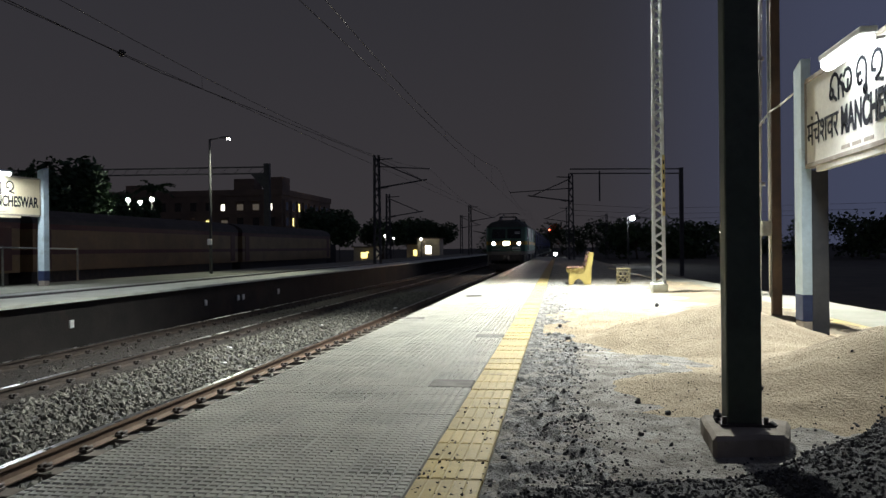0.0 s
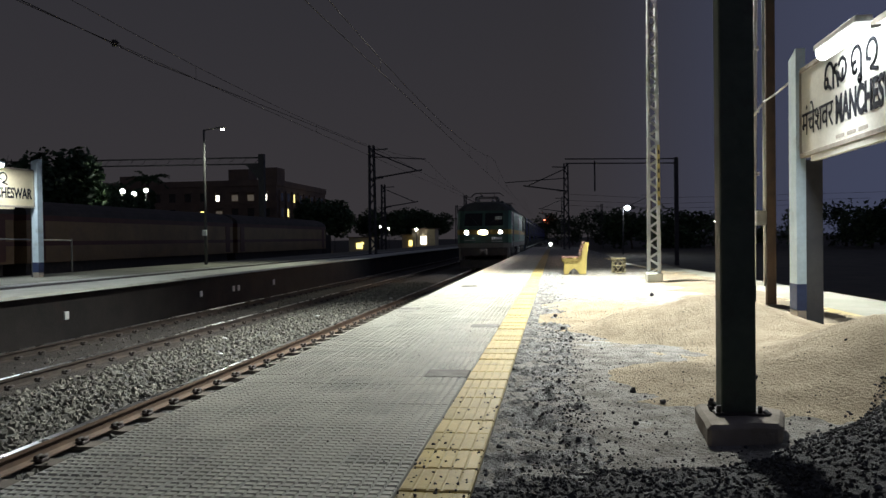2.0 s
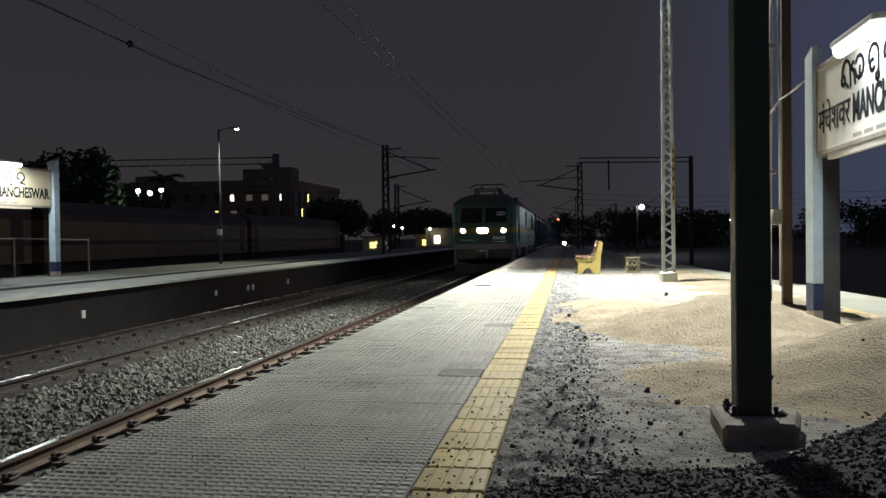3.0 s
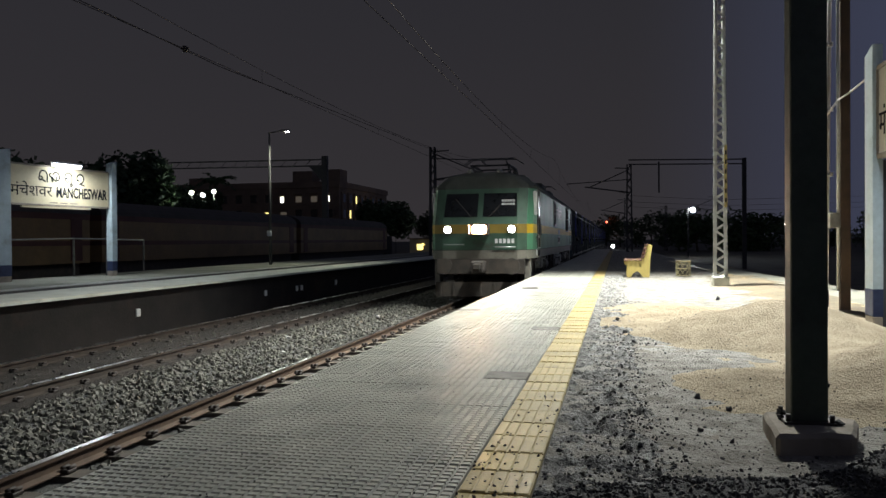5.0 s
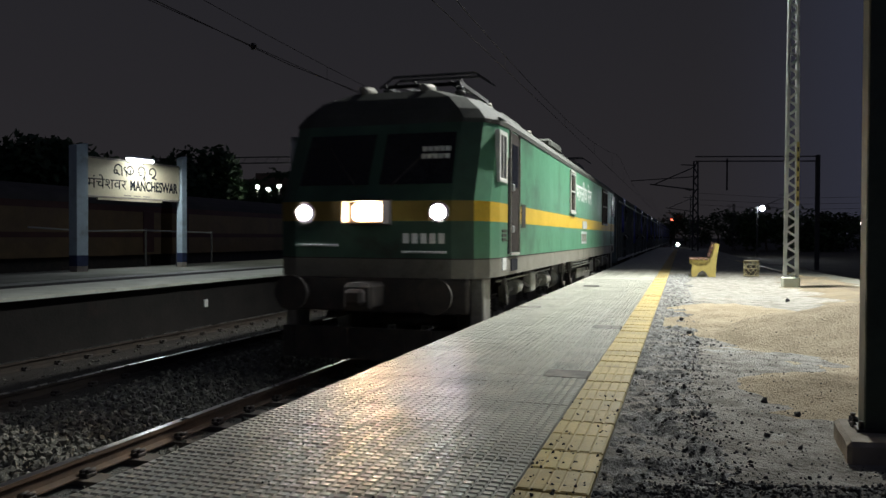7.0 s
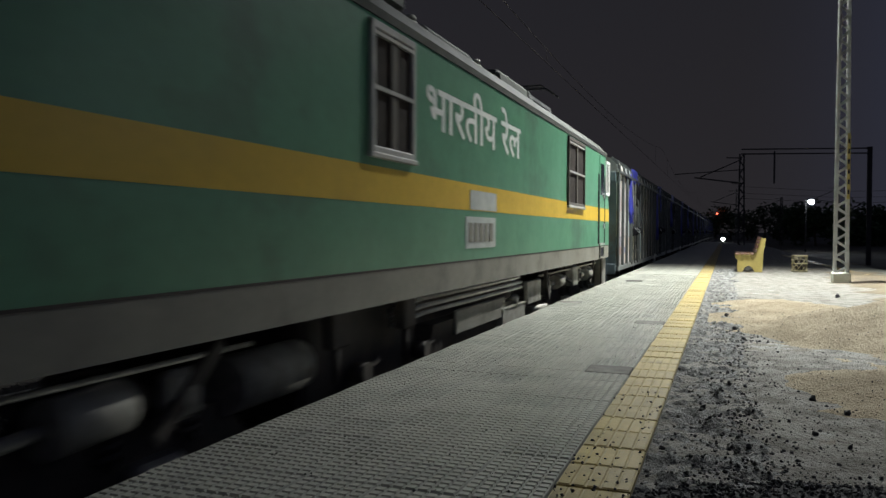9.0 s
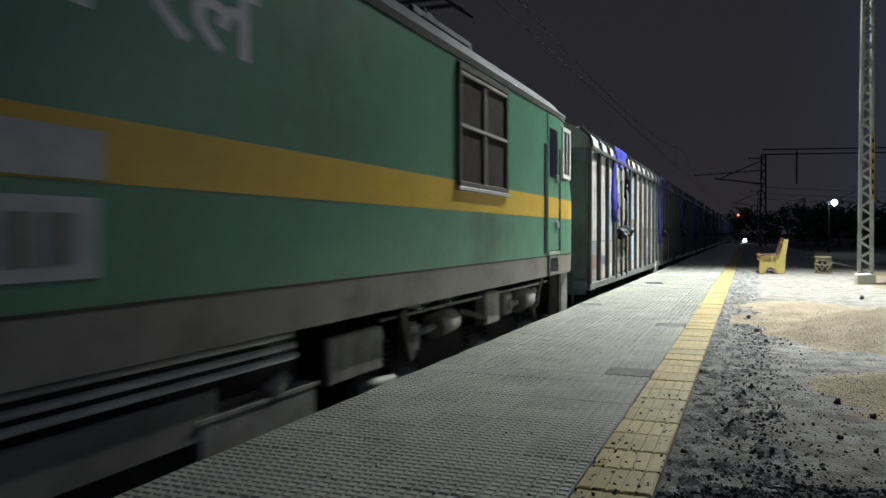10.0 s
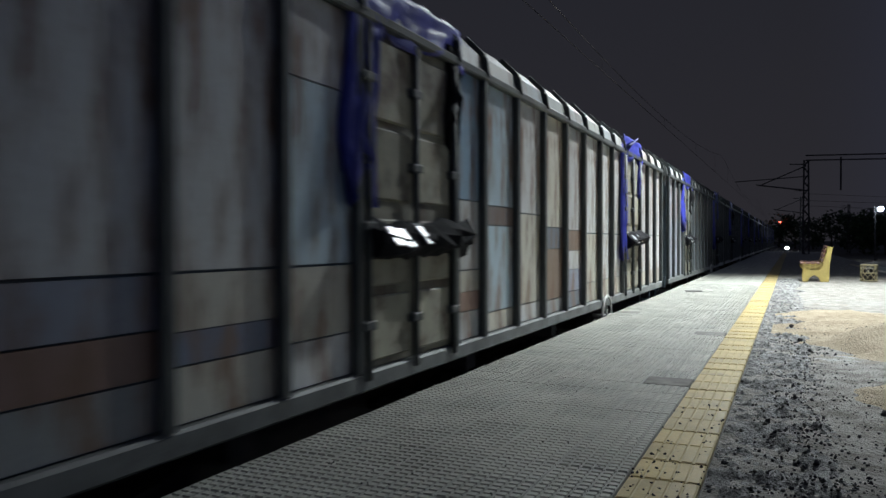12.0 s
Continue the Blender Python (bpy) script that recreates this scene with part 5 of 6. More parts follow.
mast = lattice_mast("lighting_mast", "tall galvanised lattice mast with a floodlight on top", (2.125, 17.1, 0), 10.9, 0.28, 0.15, M["galv"], 0.165)
bm = box(B(), 0.072, 0.128, -0.114, -0.105, 1.65, 2.95)
band = part("number_band", bm, M["bench_yellow"], mast, "yellow band with dark number marks")
bm = B()
for k in range(6):
    box(bm, 0.085, 0.118, -0.118, -0.112, 1.75 + 0.2 * k, 1.84 + 0.2 * k)
part("number_bars", bm, M["letter_black"], band)
bm = box(B(), -1.15, -0.05, 0.15, 0.65, 10.6, 10.74, 0.03)
fl = part("floodlight", bm, M["galv"], mast, "white floodlight housing")
part("floodlight_lens", box(B(), -1.1, -0.6, 0.2, 0.6, 10.588, 10.6), M["flood"], fl, "glowing lens")


def bench():
    t = thing("platform_bench", "yellow concrete bench with maroon slats facing the tracks", "bench", place=(0.48, 21.45, 0))
    prof = [(0.28, 0), (0.34, 0), (0.36, 0.45), (0.42, 0.84), (0.3, 0.86), (0.18, 0.46), (-0.28, 0.42), (-0.3, 0.34), (-0.22, 0.3), (-0.24, 0), (-0.12, 0),
            (-0.08, 0.1), (0.02, 0.16), (0.12, 0.1), (0.16, 0)]
    for y in (-0.75, 0.75):
        bm = prism(B(), prof, y - 0.05, y + 0.05)
        part("bench_end", bm, M["bench_yellow"], t, "yellow painted concrete bench end")
    for k in range(4):
        x = -0.24 + 0.115 * k
        bm = box(B(), x - 0.045, x + 0.045, -0.85, 0.85, 0.43, 0.46, 0.006)
        part("slat", bm, M["slat"], t)
    for k in range(4):
        z = 0.53 + k * 0.105
        bm = box(B(), 0.0, 0.03, -0.85, 0.85, -0.04, 0.04, 0.006)
        o = part("slat", bm, M["slat"], t)
        o.matrix_local = pose(0.16 + (z - 0.46) * 0.29, 0, z, 0, 16)
    return t


bench()
# open woven bin
t = thing("woven_bin", "pale yellow criss-cross lattice bin standing on the platform", "bin", place=(1.72, 21.4, 0))
for z in (0.02, 0.2, 0.4):
    part("hoop", torus(B(), (0, 0, z), 0.185, 0.014, 24, 6), M["pale_ring"], t)
for d in (-1, 1):
    for k in range(9):
        bm = B()
        for m in range(4):
            a0, a1 = k * math.tau / 9 + d * 0.42 * m, k * math.tau / 9 + d * 0.42 * (m + 1)
            bar(bm, (0.185 * math.cos(a0), 0.185 * math.sin(a0), 0.02 + 0.095 * m), (0.185 * math.cos(a1), 0.185 * math.sin(a1), 0.02 + 0.095 * (m + 1)), 0.022, 0.008)
        part("lattice_strip", bm, M["pale_ring"], t)
part("liner", rod(B(), (0, 0, 0.005), (0, 0, 0.3), 0.15, 16), M["iron"], t, "dark inner liner")

# post with conduit pipes beside the name board
t = thing("conduit_post", "rusty brown channel post with two silver conduit pipes", "post", place=(2.85, 10.9, 0))
bm = box(B(), -0.02, 0.1, -0.05, 0.05, -0.05, 6.2, 0.005)
part("post", bm, M["rail"], t, "rusty brown channel post")
bm = rod(B(), (-0.045, -0.03, 0.3), (-0.045, -0.03, 6.4), 0.02, 8)
part("post_pipe", bm, M["steel"], t)
for x, z in ((-0.15, 6.5), (-0.1, 6.5)):
    bm = rod(B(), (x - 0.01, 0.3, 0.0), (x, 0.0, z), 0.024, 10)
    for k in range(5):
        rod(bm, (x - 0.005, 0.05, 1.8 + k * 0.85), (x - 0.005, 0.05, 1.85 + k * 0.85), 0.026, 8)
    part("conduit", bm, M["steel"], t, "silver conduit pipe")
bm = box(B(), -0.15, -0.02, -0.06, 0.06, 1.12, 1.32, 0.01)
part("junction_box", bm, M["dusty"], t, "small grey junction box")
bm = box(B(), -0.18, -0.1, 0.2, 0.3, 0.0, 0.3, 0.01)
part("pipe_foot", bm, M["iron"], t)
cable = B()
pts = [(2.695, 11.09, 2.35), (2.7, 11.0, 2.6), (2.74, 10.6, 2.74), (2.72, 10.0, 2.73), (2.67, 9.11, 2.74)]
for a, b in zip(pts, pts[1:]):
    rod(cable, a, b, 0.012, 6)
tagged(part("cable", cable, M["pipe"]), "pale cable looping from the conduit to the name board", "cable")


def stroke(bm, pts, w, depth=0.006):
    """A flat pen stroke through points in the x-z plane."""
    for a, b in zip(pts, pts[1:]):
        u = Vector((b[0] - a[0], 0, b[1] - a[1]))
        if u.length < 1e-5:
            continue
        e = u.normalized() * w * 0.3
        n = Vector((-u.z, 0, u.x)).normalized() * w / 2
        p, q = Vector((a[0], 0, a[1])) - e, Vector((b[0], 0, b[1])) + e
        ring = [bm.verts.new(c + Vector((0, y, 0))) for y in (-depth / 2, depth / 2) for c in (p - n, q - n, q + n, p + n)]
        for f in ((0, 1, 2, 3), (7, 6, 5, 4), (0, 4, 5, 1), (1, 5, 6, 2), (2, 6, 7, 3), (3, 7, 4, 0)):
            bm.faces.new([ring[i] for i in f])


def arc(cx, cy, r, a0, a1, k=1.0, n=9):
    return [(cx + r * k * math.cos(radians(a0 + (a1 - a0) * i / n)), cy + r * math.sin(radians(a0 + (a1 - a0) * i / n))) for i in range(n + 1)]


def odia_line(width, h):
    """The four rounded letters of the upper line, with their vowel and subscript marks."""
    out = []
    g = width / 4.3
    w = h * 0.125
    r = h * 0.4

    def L(i, *strokes):
        bm = B()
        for s in strokes:
            stroke(bm, [(i * g + x, z) for x, z in s], w)
        out.append(bm)
    L(0.45, arc(0, h * 0.55, r, 185, 0), [(r, h * 0.55), (r, 0)], arc(-r * 0.75, h * 0.3, r * 0.42, 110, 430), [(-r * 0.35, h * 0.2), (r * 0.45, h * 0.02)])
    L(1.5, arc(-r * 1.25, h * 0.62, r * 0.35, 70, 300), [(-r * 1.1, h * 0.45), (-r * 0.8, 0)], arc(r * 0.15, h * 0.5, r * 0.95, 150, -170), [(r * 0.15, h * 0.1), (r * 0.3, h * 0.5)])
    L(2.65, arc(0, h * 0.55, r, 200, -10), [(r, h * 0.5), (r * 0.95, h * 0.05)], arc(-r * 0.3, h * 0.3, r * 0.45, 60, 330), arc(r * 0.75, -h * 0.12, r * 0.3, 90, 400))
    L(3.75, arc(0, h * 0.5, r, 205, -60), [(r * 0.55, h * 0.16), (-r * 0.2, h * 0.02), (r * 1.1, -h * 0.1)], [(-r * 0.9, h * 0.35), (-r * 0.3, h * 0.3)])
    return out


HINDI = "\u092e\u0902\u091a\u0947\u0936\u0935\u0930"


def name_board(label, place, turn, length, z0, z1, hindi, english, paint, lift, lamp_u, tall, posts):
    """A station name board on slab posts. Local x runs along the board in reading direction, the face looks to -y."""
    t = thing("station_name_board", label, "station sign", "station name boards", place=place, turn=turn)
    bm = box(B(), 0, length, 0.0, 0.05, z0, z1, 0.006)
    box(bm, length * 0.12, length * 0.8, -0.004, 0.054, z0 - 0.09, z0)
    face = part("board", bm, paint, t, "painted sheet metal board")
    for a, b, c, d in ((0, length, z0 - 0.03, z0 + 0.02), (0, length, z1 - 0.02, z1 + 0.03), (-0.03, 0.02, z0, z1), (length - 0.02, length + 0.03, z0, z1)):
        part("frame_bar", box(B(), a, b, -0.015, 0.075, c, d, 0.005), M["footing"], face)
    h = z1 - z0
    line = z0 + h * 0.22
    o = letters(HINDI, english[1] * 1.42, M["letter_black"], face, pose(hindi[0], -0.004, line, 90), "lettering", 0.002, 0.0)
    o.scale.x = (hindi[1] - hindi[0]) / max(0.05, o.dimensions.x) * o.scale.x
    o = letters("MANCHESWAR", english[1] * 1.38, M["letter_black"], face, pose(english[0], -0.004, line, 90), "lettering", 0.002, 0.012)
    o.scale.x = (english[2] - english[0]) / max(0.05, o.dimensions.x) * o.scale.x
    for bm in odia_line(length * 0.48, h * 0.3):
        o = part("letter", bm, M["letter_black"], face)
        o.location = (length * 0.27, -0.004, z0 + h * 0.6)
    bm = B()
    for k in range(3):
        box(bm, length * (0.38 + 0.1 * k), length * (0.455 + 0.1 * k), -0.003, 0.001, z0 + 0.05, z0 + 0.085)
    part("small_print", bm, M["footing"], face)
    for x, w, d, blue in posts:
        bm = prism(B(), [(x - w / 2, 0.45), (x + w / 2, 0.45), (x + w / 2, tall), (x - w / 2, tall - 0.08)], -d / 2, d / 2)
        p = part("post", bm, M["post_blue"], t, "pale blue painted slab post")
        part("post_band", box(B(), x - w / 2 - 0.002, x + w / 2 + 0.002, -d / 2 - 0.002, d / 2 + 0.002, 0.16, 0.45, 0.005), M["post_navy"], p, "dark blue band at the post foot")
        part("support_channel", box(B(), x + w / 2 - 0.06, x + w / 2 - 0.02, d / 2 + 0.003, d / 2 + 0.18, 0.0, z0 - 0.04, 0.004), M["mast_dark"], p, "dark steel support channel")
        part("post_foot", box(B(), x - w / 2, x + w / 2, -d / 2, d / 2, -0.1, 0.16, 0.01), M["footing"], p)
    # tube lamp on two brackets above the board
    bm = B()
    for s in (-0.3, 0.3):
        bar(bm, (length * lamp_u + s, 0.03, z1 - 0.05), (length * lamp_u + s, -0.2, z1 + 0.02 + lift), 0.03, 0.02)
    br = part("lamp_bracket", bm, M["iron"], t)
    bm = box(B(), length * lamp_u - 0.5, length * lamp_u + 0.5, -0.27, -0.13, z1 + 0.03 + lift, z1 + 0.09 + lift, 0.01)
    part("lamp_housing", bm, M["white"], br)
    bm = rod(B(), (length * lamp_u - 0.46, -0.2, z1 + lift), (length * lamp_u + 0.46, -0.2, z1 + lift), 0.06, 12)
    part("lamp_tube", bm, M["tube"], br, "glowing white tube lamp")
    return t


name_board("white station name board with a tube lamp by the sand heap", (2.67, 8.85, 0), -90, 2.75, 1.85, 2.76, (0.05, 0.98), (1.04, 0.265, 2.68),
           M["board_white"], -0.1, 0.64, 3.02, ((-0.14, 0.26, 0.1, True), (2.9, 0.26, 0.1, True)))
name_board("cream station name board with a tube lamp on the opposite platform", (-15.6, 17.15, 0), 82.5, 3.5, 2.08, 3.15, (0.06, 1.42), (1.54, 0.3, 3.42),
           M["board"], 0.05, 0.5, 3.5, ((-0.22, 0.36, 0.3, True), (3.62, 0.2, 0.22, True)))

# ================= across the tracks =================
t = thing("street_lamp", "tall grey street lamp with a short arm on the opposite platform", "street lamp", place=(-14.85, 31.2, 0))
bm = rod(B(), (0, 0, 0), (0, 0, 5.8), 0.07, 12, 0.045)
part("pole", bm, M["mast_dark"], t)
bm = rod(B(), (0, 0, 5.78), (0.6, 0, 5.86), 0.03, 8)
part("arm", bm, M["dusty"], t)
bm = box(B(), 0.55, 0.95, -0.08, 0.08, 5.82, 5.9, 0.02)
hd = part("lamp_head", bm, M["dusty"], t)
part("lamp_glass", box(B(), 0.78, 0.92, -0.05, 0.05, 5.77, 5.818), M["small_light"], hd, "glowing lamp lens")
part("switch_box", box(B(), -0.1, 0.1, -0.14, -0.05, 1.25, 1.5, 0.01), M["white"], t, "pale switch box on the pole")

bm = B()
pts = [(-16.4, 16.0, 1.2), (-16.35, 18.0, 1.12), (-16.3, 20.5, 1.16), (-16.25, 24.0, 1.1)]
fence = thing("platform_railing", "low pale pipe railing behind the name board", "railing")
for a, b in zip(pts, pts[1:]):
    rod(bm, a, b, 0.022, 6)
part("rail_pipe", bm, M["pipe"], fence)
for x, y, z in pts[1:]:
    part("post", box(B(), x - 0.025, x + 0.025, y - 0.025, y + 0.025, 0.0, z + 0.05, 0.005), M["dusty"], fence)


def coach():
    """A parked passenger coach seen from the side."""
    c = thing("parked_coach", "parked ochre coach with a maroon band on a siding", "railway coach", "parked coaches", place=(-24.0, -14.2, RAIL_Z))
    L = 21.3
    prof = [(-1.6, 1.0), (1.6, 1.0), (1.6, 3.1), (-1.6, 3.1)]
    part("body", prism(B(), prof, 0, L), M["coach"], c, "ochre painted coach side")
    part("lower_band", prism(B(), [(-1.61, 1.75), (1.61, 1.75), (1.61, 1.95), (-1.61, 1.95)], -0.01, L + 0.01), M["coach_band"], c)
    part("upper_band", prism(B(), [(-1.612, 2.85), (1.612, 2.85), (1.612, 3.12), (-1.612, 3.12)], -0.012, L + 0.012), M["coach_band"], c)
    rp = [(1.64 * math.cos(a), 3.1 + 0.72 * math.sin(a)) for a in [math.pi * i / 12 for i in range(13)]]
    part("roof", prism(B(), rp, -0.02, L + 0.02), M["coach_roof"], c, "dark rounded coach roof")
    for y in (0.5, L - 1.2):
        part("door", box(B(), 1.58, 1.63, y, y + 0.7, 1.1, 2.9, 0.015), M["coach_band"], c)
    part("underframe", box(B(), -1.3, 1.3, 0.3, L - 0.3, 0.5, 1.0), M["under"], c)
    for yc in (3.2, L - 3.2):
        bm = B()
        for y in (yc - 1.4, yc + 1.4):
            for s in (-1, 1):
                rod(bm, (s * 0.8, y, 0.46), (s * 0.95, y, 0.46), 0.46, 20)
        box(bm, -1.1, 1.1, yc - 1.7, yc + 1.7, 0.4, 0.7)
        part("bogie", bm, M["under"], c)
    return c


c0 = coach()
for k in range(1, 4):
    copy_thing(c0, pose(-24.0, -14.2 + 22.1 * k, RAIL_Z))


def boundary_wall():
    bm = box(B(), -28.6, -28.3, -20, 95, -1.35, 1.6)
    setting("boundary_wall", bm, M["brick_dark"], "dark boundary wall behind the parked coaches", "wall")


boundary_wall()


def building():
    """A four-storey block behind the yard, with lit and dark windows."""
    b = thing("apartment_building", "brown plastered four-storey block with a few lit windows", "building", place=(-50, 134, -1.35))
    W, D, H = 48.0, 30.0, 12.6
    part("wall", box(B(), -W, 0, 0, D, 0, H), M["wall_plaster"], b, "stained brown plaster wall")
    bm = B()
    for x0, x1, y0, y1 in ((-W - 0.2, 0.2, -0.2, 0.1), (-0.1, 0.2, 0.1, D + 0.2), (-W - 0.2, 0.2, D - 0.1, D + 0.2)):
        box(bm, x0, x1, y0, y1, H - 0.2, H + 0.9)
    part("parapet", bm, M["wall_plaster"], b)
    for x, w, h in ((-8.5, 4.0, 3.2), (-2.6, 3.4, 3.4), (-30, 5, 2.4)):
        part("stair_head", box(B(), x - w / 2, x + w / 2, 3, 7, H, H + h, 0.05), M["wall_plaster"], b)
    for z in (3.4, 6.3, 9.2):
        part("floor_band", box(B(), -W - 0.12, 0.12, -0.12, D, z - 0.15, z + 0.15), M["wall_plaster"], b)
    lit = {(3, 12): "window_lit", (3, 13): "window_dim", (3, 14): "window_dim", (3, 15): "window_lit", (2, 10): "window_lit", (2, 11): "window_warm", (2, 12): "window_dim"}
    for f in range(4):
        for k in range(1, 16):
            x, z = -48.2 + k * 3.05, 1.0 + f * 2.9
            m = lit.get((f, k), None)
            wide = 0.65 if m in ("window_lit", "window_warm") else 1.2
            w = part("window", box(B(), x - 0.1, x + wide + 0.1, -0.1, 0.05, z - 0.1, z + 1.5, 0.03), M["wall_plaster"], b)
            part("pane", box(B(), x, x + wide, -0.12, -0.02, z, z + (1.1 if m else 1.5)), M[m] if m else M["dark_glass"], w)
            part("shade", box(B(), x - 0.25, x + wide + 0.25, -0.6, 0.02, z + 1.55, z + 1.65), M["wall_plaster"], w)
        for k in range(8):
            y, z = 2.0 + k * 3.5, 1.0 + f * 2.9
            m = "window_warm" if (f, k) in ((3, 2), (2, 1)) else None
            w = part("window", box(B(), -0.05, 0.1, y - 0.1, y + 1.3, z - 0.1, z + 1.6, 0.03), M["wall_plaster"], b)
            part("pane", box(B(), 0.02, 0.12, y, y + (0.6 if m else 1.2), z, z + 1.5), M[m] if m else M["dark_glass"], w)
            part("pilaster", box(B(), 0.0, 0.35, y - 1.1, y - 0.8, z - 1.0, z + 1.9), M["wall_plaster"], b)


building()


def tree(place, h, r, seed, label, n=2600, palm=False, low=0.55):
    rng_ = random.Random(seed)
    t = thing("tree", label, "tree", "trees", place=place)
    bm = B()
    x, y = 0.0, 0.0
    th = h * (0.85 if palm else 0.5)
    for k in range(5):
        x2, y2 = x + rng_.uniform(-0.12, 0.12) * h / 8, y + rng_.uniform(-0.12, 0.12) * h / 8
        rod(bm, (x, y, th * k / 5), (x2, y2, th * (k + 1) / 5), 0.035 * h * (1 - 0.12 * k), 8, 0.035 * h * (1 - 0.12 * (k + 1)))
        x, y = x2, y2
    blobs = []
    if not palm:
        for k in range(9):
            a = k * 2.4 + rng_.uniform(-0.4, 0.4)
            q = rng_.uniform(0.35, 0.8) * r
            tip = (x + q * math.cos(a), y + q * math.sin(a), h * rng_.uniform(low, 0.86))
            rod(bm, (x, y, th * rng_.uniform(0.7, 1.0)), tip, 0.014 * h, 6, 0.005 * h)
            blobs.append((tip, rng_.uniform(0.32, 0.55) * r))
        blobs.append(((x, y, h * 0.82), 0.5 * r))
    part("trunk", bm, M["bark"], t)
    verts, faces = [], []

    def leaf(c, s, d=None):
        u = Vector((rng_.gauss(0, 1), rng_.gauss(0, 1), rng_.gauss(0, 0.6))).normalized() if d is None else d
        v = u.cross(Vector((rng_.gauss(0, 1), rng_.gauss(0, 1), rng_.gauss(0, 1)))).normalized()
        i = len(verts)
        verts.extend([tuple(c - u * s), tuple(c + v * s * 0.45), tuple(c + u * s), tuple(c - v * s * 0.45)])
        faces.append((i, i + 1, i + 2, i + 3))
    if palm:
        for k in range(18):
            a, drop = k * 2.4, rng_.uniform(-0.2, 0.7)
            for j in range(24):
                u = j / 23
                p = Vector((x + r * u * math.cos(a), y + r * u * math.sin(a), th + 0.9 * math.sin(u * 2.2) * (1 - drop) - u * u * 1.6 * drop))
                leaf(p, 0.35 * r * (1 - 0.6 * u) * 0.5)
    else:
        for k in range(n):
            c, q = blobs[rng_.randrange(len(blobs))]
            d = Vector((rng_.gauss(0, 1), rng_.gauss(0, 1), rng_.gauss(0, 0.8))).normalized() * q * rng_.random() ** 0.45
            leaf(Vector(c) + d, rng_.uniform(0.05, 0.11) * r)
    o = mesh_ob("crown", verts, faces, M["leaf"])
    o.parent = t
    return t


G = -1.35
rt = random.Random(12)
for i, (x, y, h, r) in enumerate(((-47, 66, 10.6, 5.5), (-52, 78, 9.2, 4.6), (-46, 60, 8.6, 4.5), (-41, 44, 7.6, 4.2), (-44, 50, 8.4, 4.5), (-56, 92, 9.5, 4.5), (-38.0, 64.5, 7.0, 2.2),
                                  (-38, 36, 8.0, 4.0), (-40, 130, 9, 5), (-33, 142, 7.5, 4.5), (-29, 150, 7.5, 4.5), (-26, 160, 7, 4.5), (-36, 120, 8, 4))):
    tree((x, y, G), h, r, 100 + i, "dark leafy tree behind the railway yard", 4200)
tree((-49, 88, G), 11.6, 2.6, 140, "tall palm tree behind the railway yard", palm=True)
for i in range(34):
    x = 12 + i * 4.0 + rt.uniform(-2, 2)
    tree((x, 150 + rt.uniform(-25, 25) - max(0, (x - 60)) * 0.4, G), rt.uniform(5.5, 9.0), rt.uniform(4.0, 6.0), 200 + i, "dark leafy tree in the distance", 1500, low=0.2)
for i in range(10):
    tree((-20 + i * 4.2, 230 + rt.uniform(-15, 15), G), rt.uniform(7, 10), rt.uniform(4.5, 6), 300 + i, "dark leafy tree in the distance", 900, low=0.2)

# globe lamps in the garden behind the wall
for x, y, z in ((-40.2, 67.2, 5.85), (-40.0, 68.9, 5.7), (-40.3, 71.6, 6.2)):
    t = thing("globe_lamp", "white globe lamp on a slim pole", "garden lamp", "globe lamps", place=(x, y, G))
    part("pole", rod(B(), (0, 0, 0), (0, 0, z - G - 0.15), 0.05, 8), M["dusty"], t)
    bm = B()
    bmesh.ops.create_icosphere(bm, subdivisions=2, radius=0.2, matrix=Matrix.Translation((0, 0, z - G)))
    part("globe", bm, M["globe"], t, "glowing white globe")

# yard gantry and overhead line masts
t = thing("yard_gantry", "dark steel portal carrying overhead wires across the yard", "gantry", place=(0, 75, 0))
for z in (9.85, 9.2):
    part("boom", bar(B(), (-60, 0, z), (-29.4, 0, z - 0.35), 0.14, 0.14), M["mast_dark"], t)
bm = B()
for k in range(22):
    x = -59.3 + k * 1.38
    bar(bm, (x, 0, 9.2 - 0.016 * k), (x + 0.69, 0, 9.85 - 0.016 * k), 0.04, 0.04)
part("boom_lacing", bm, M["mast_dark"], t)
for x in (-29.5, -60):
    part("leg", box(B(), x - 0.3, x + 0.3, -0.2, 0.2, G, 9.85), M["mast_dark"], t)
part("brace", prism(B(), [(-31.3, 8.9), (-29.8, 8.9), (-29.8, 7.2)], -0.1, 0.1), M["mast_dark"], t)

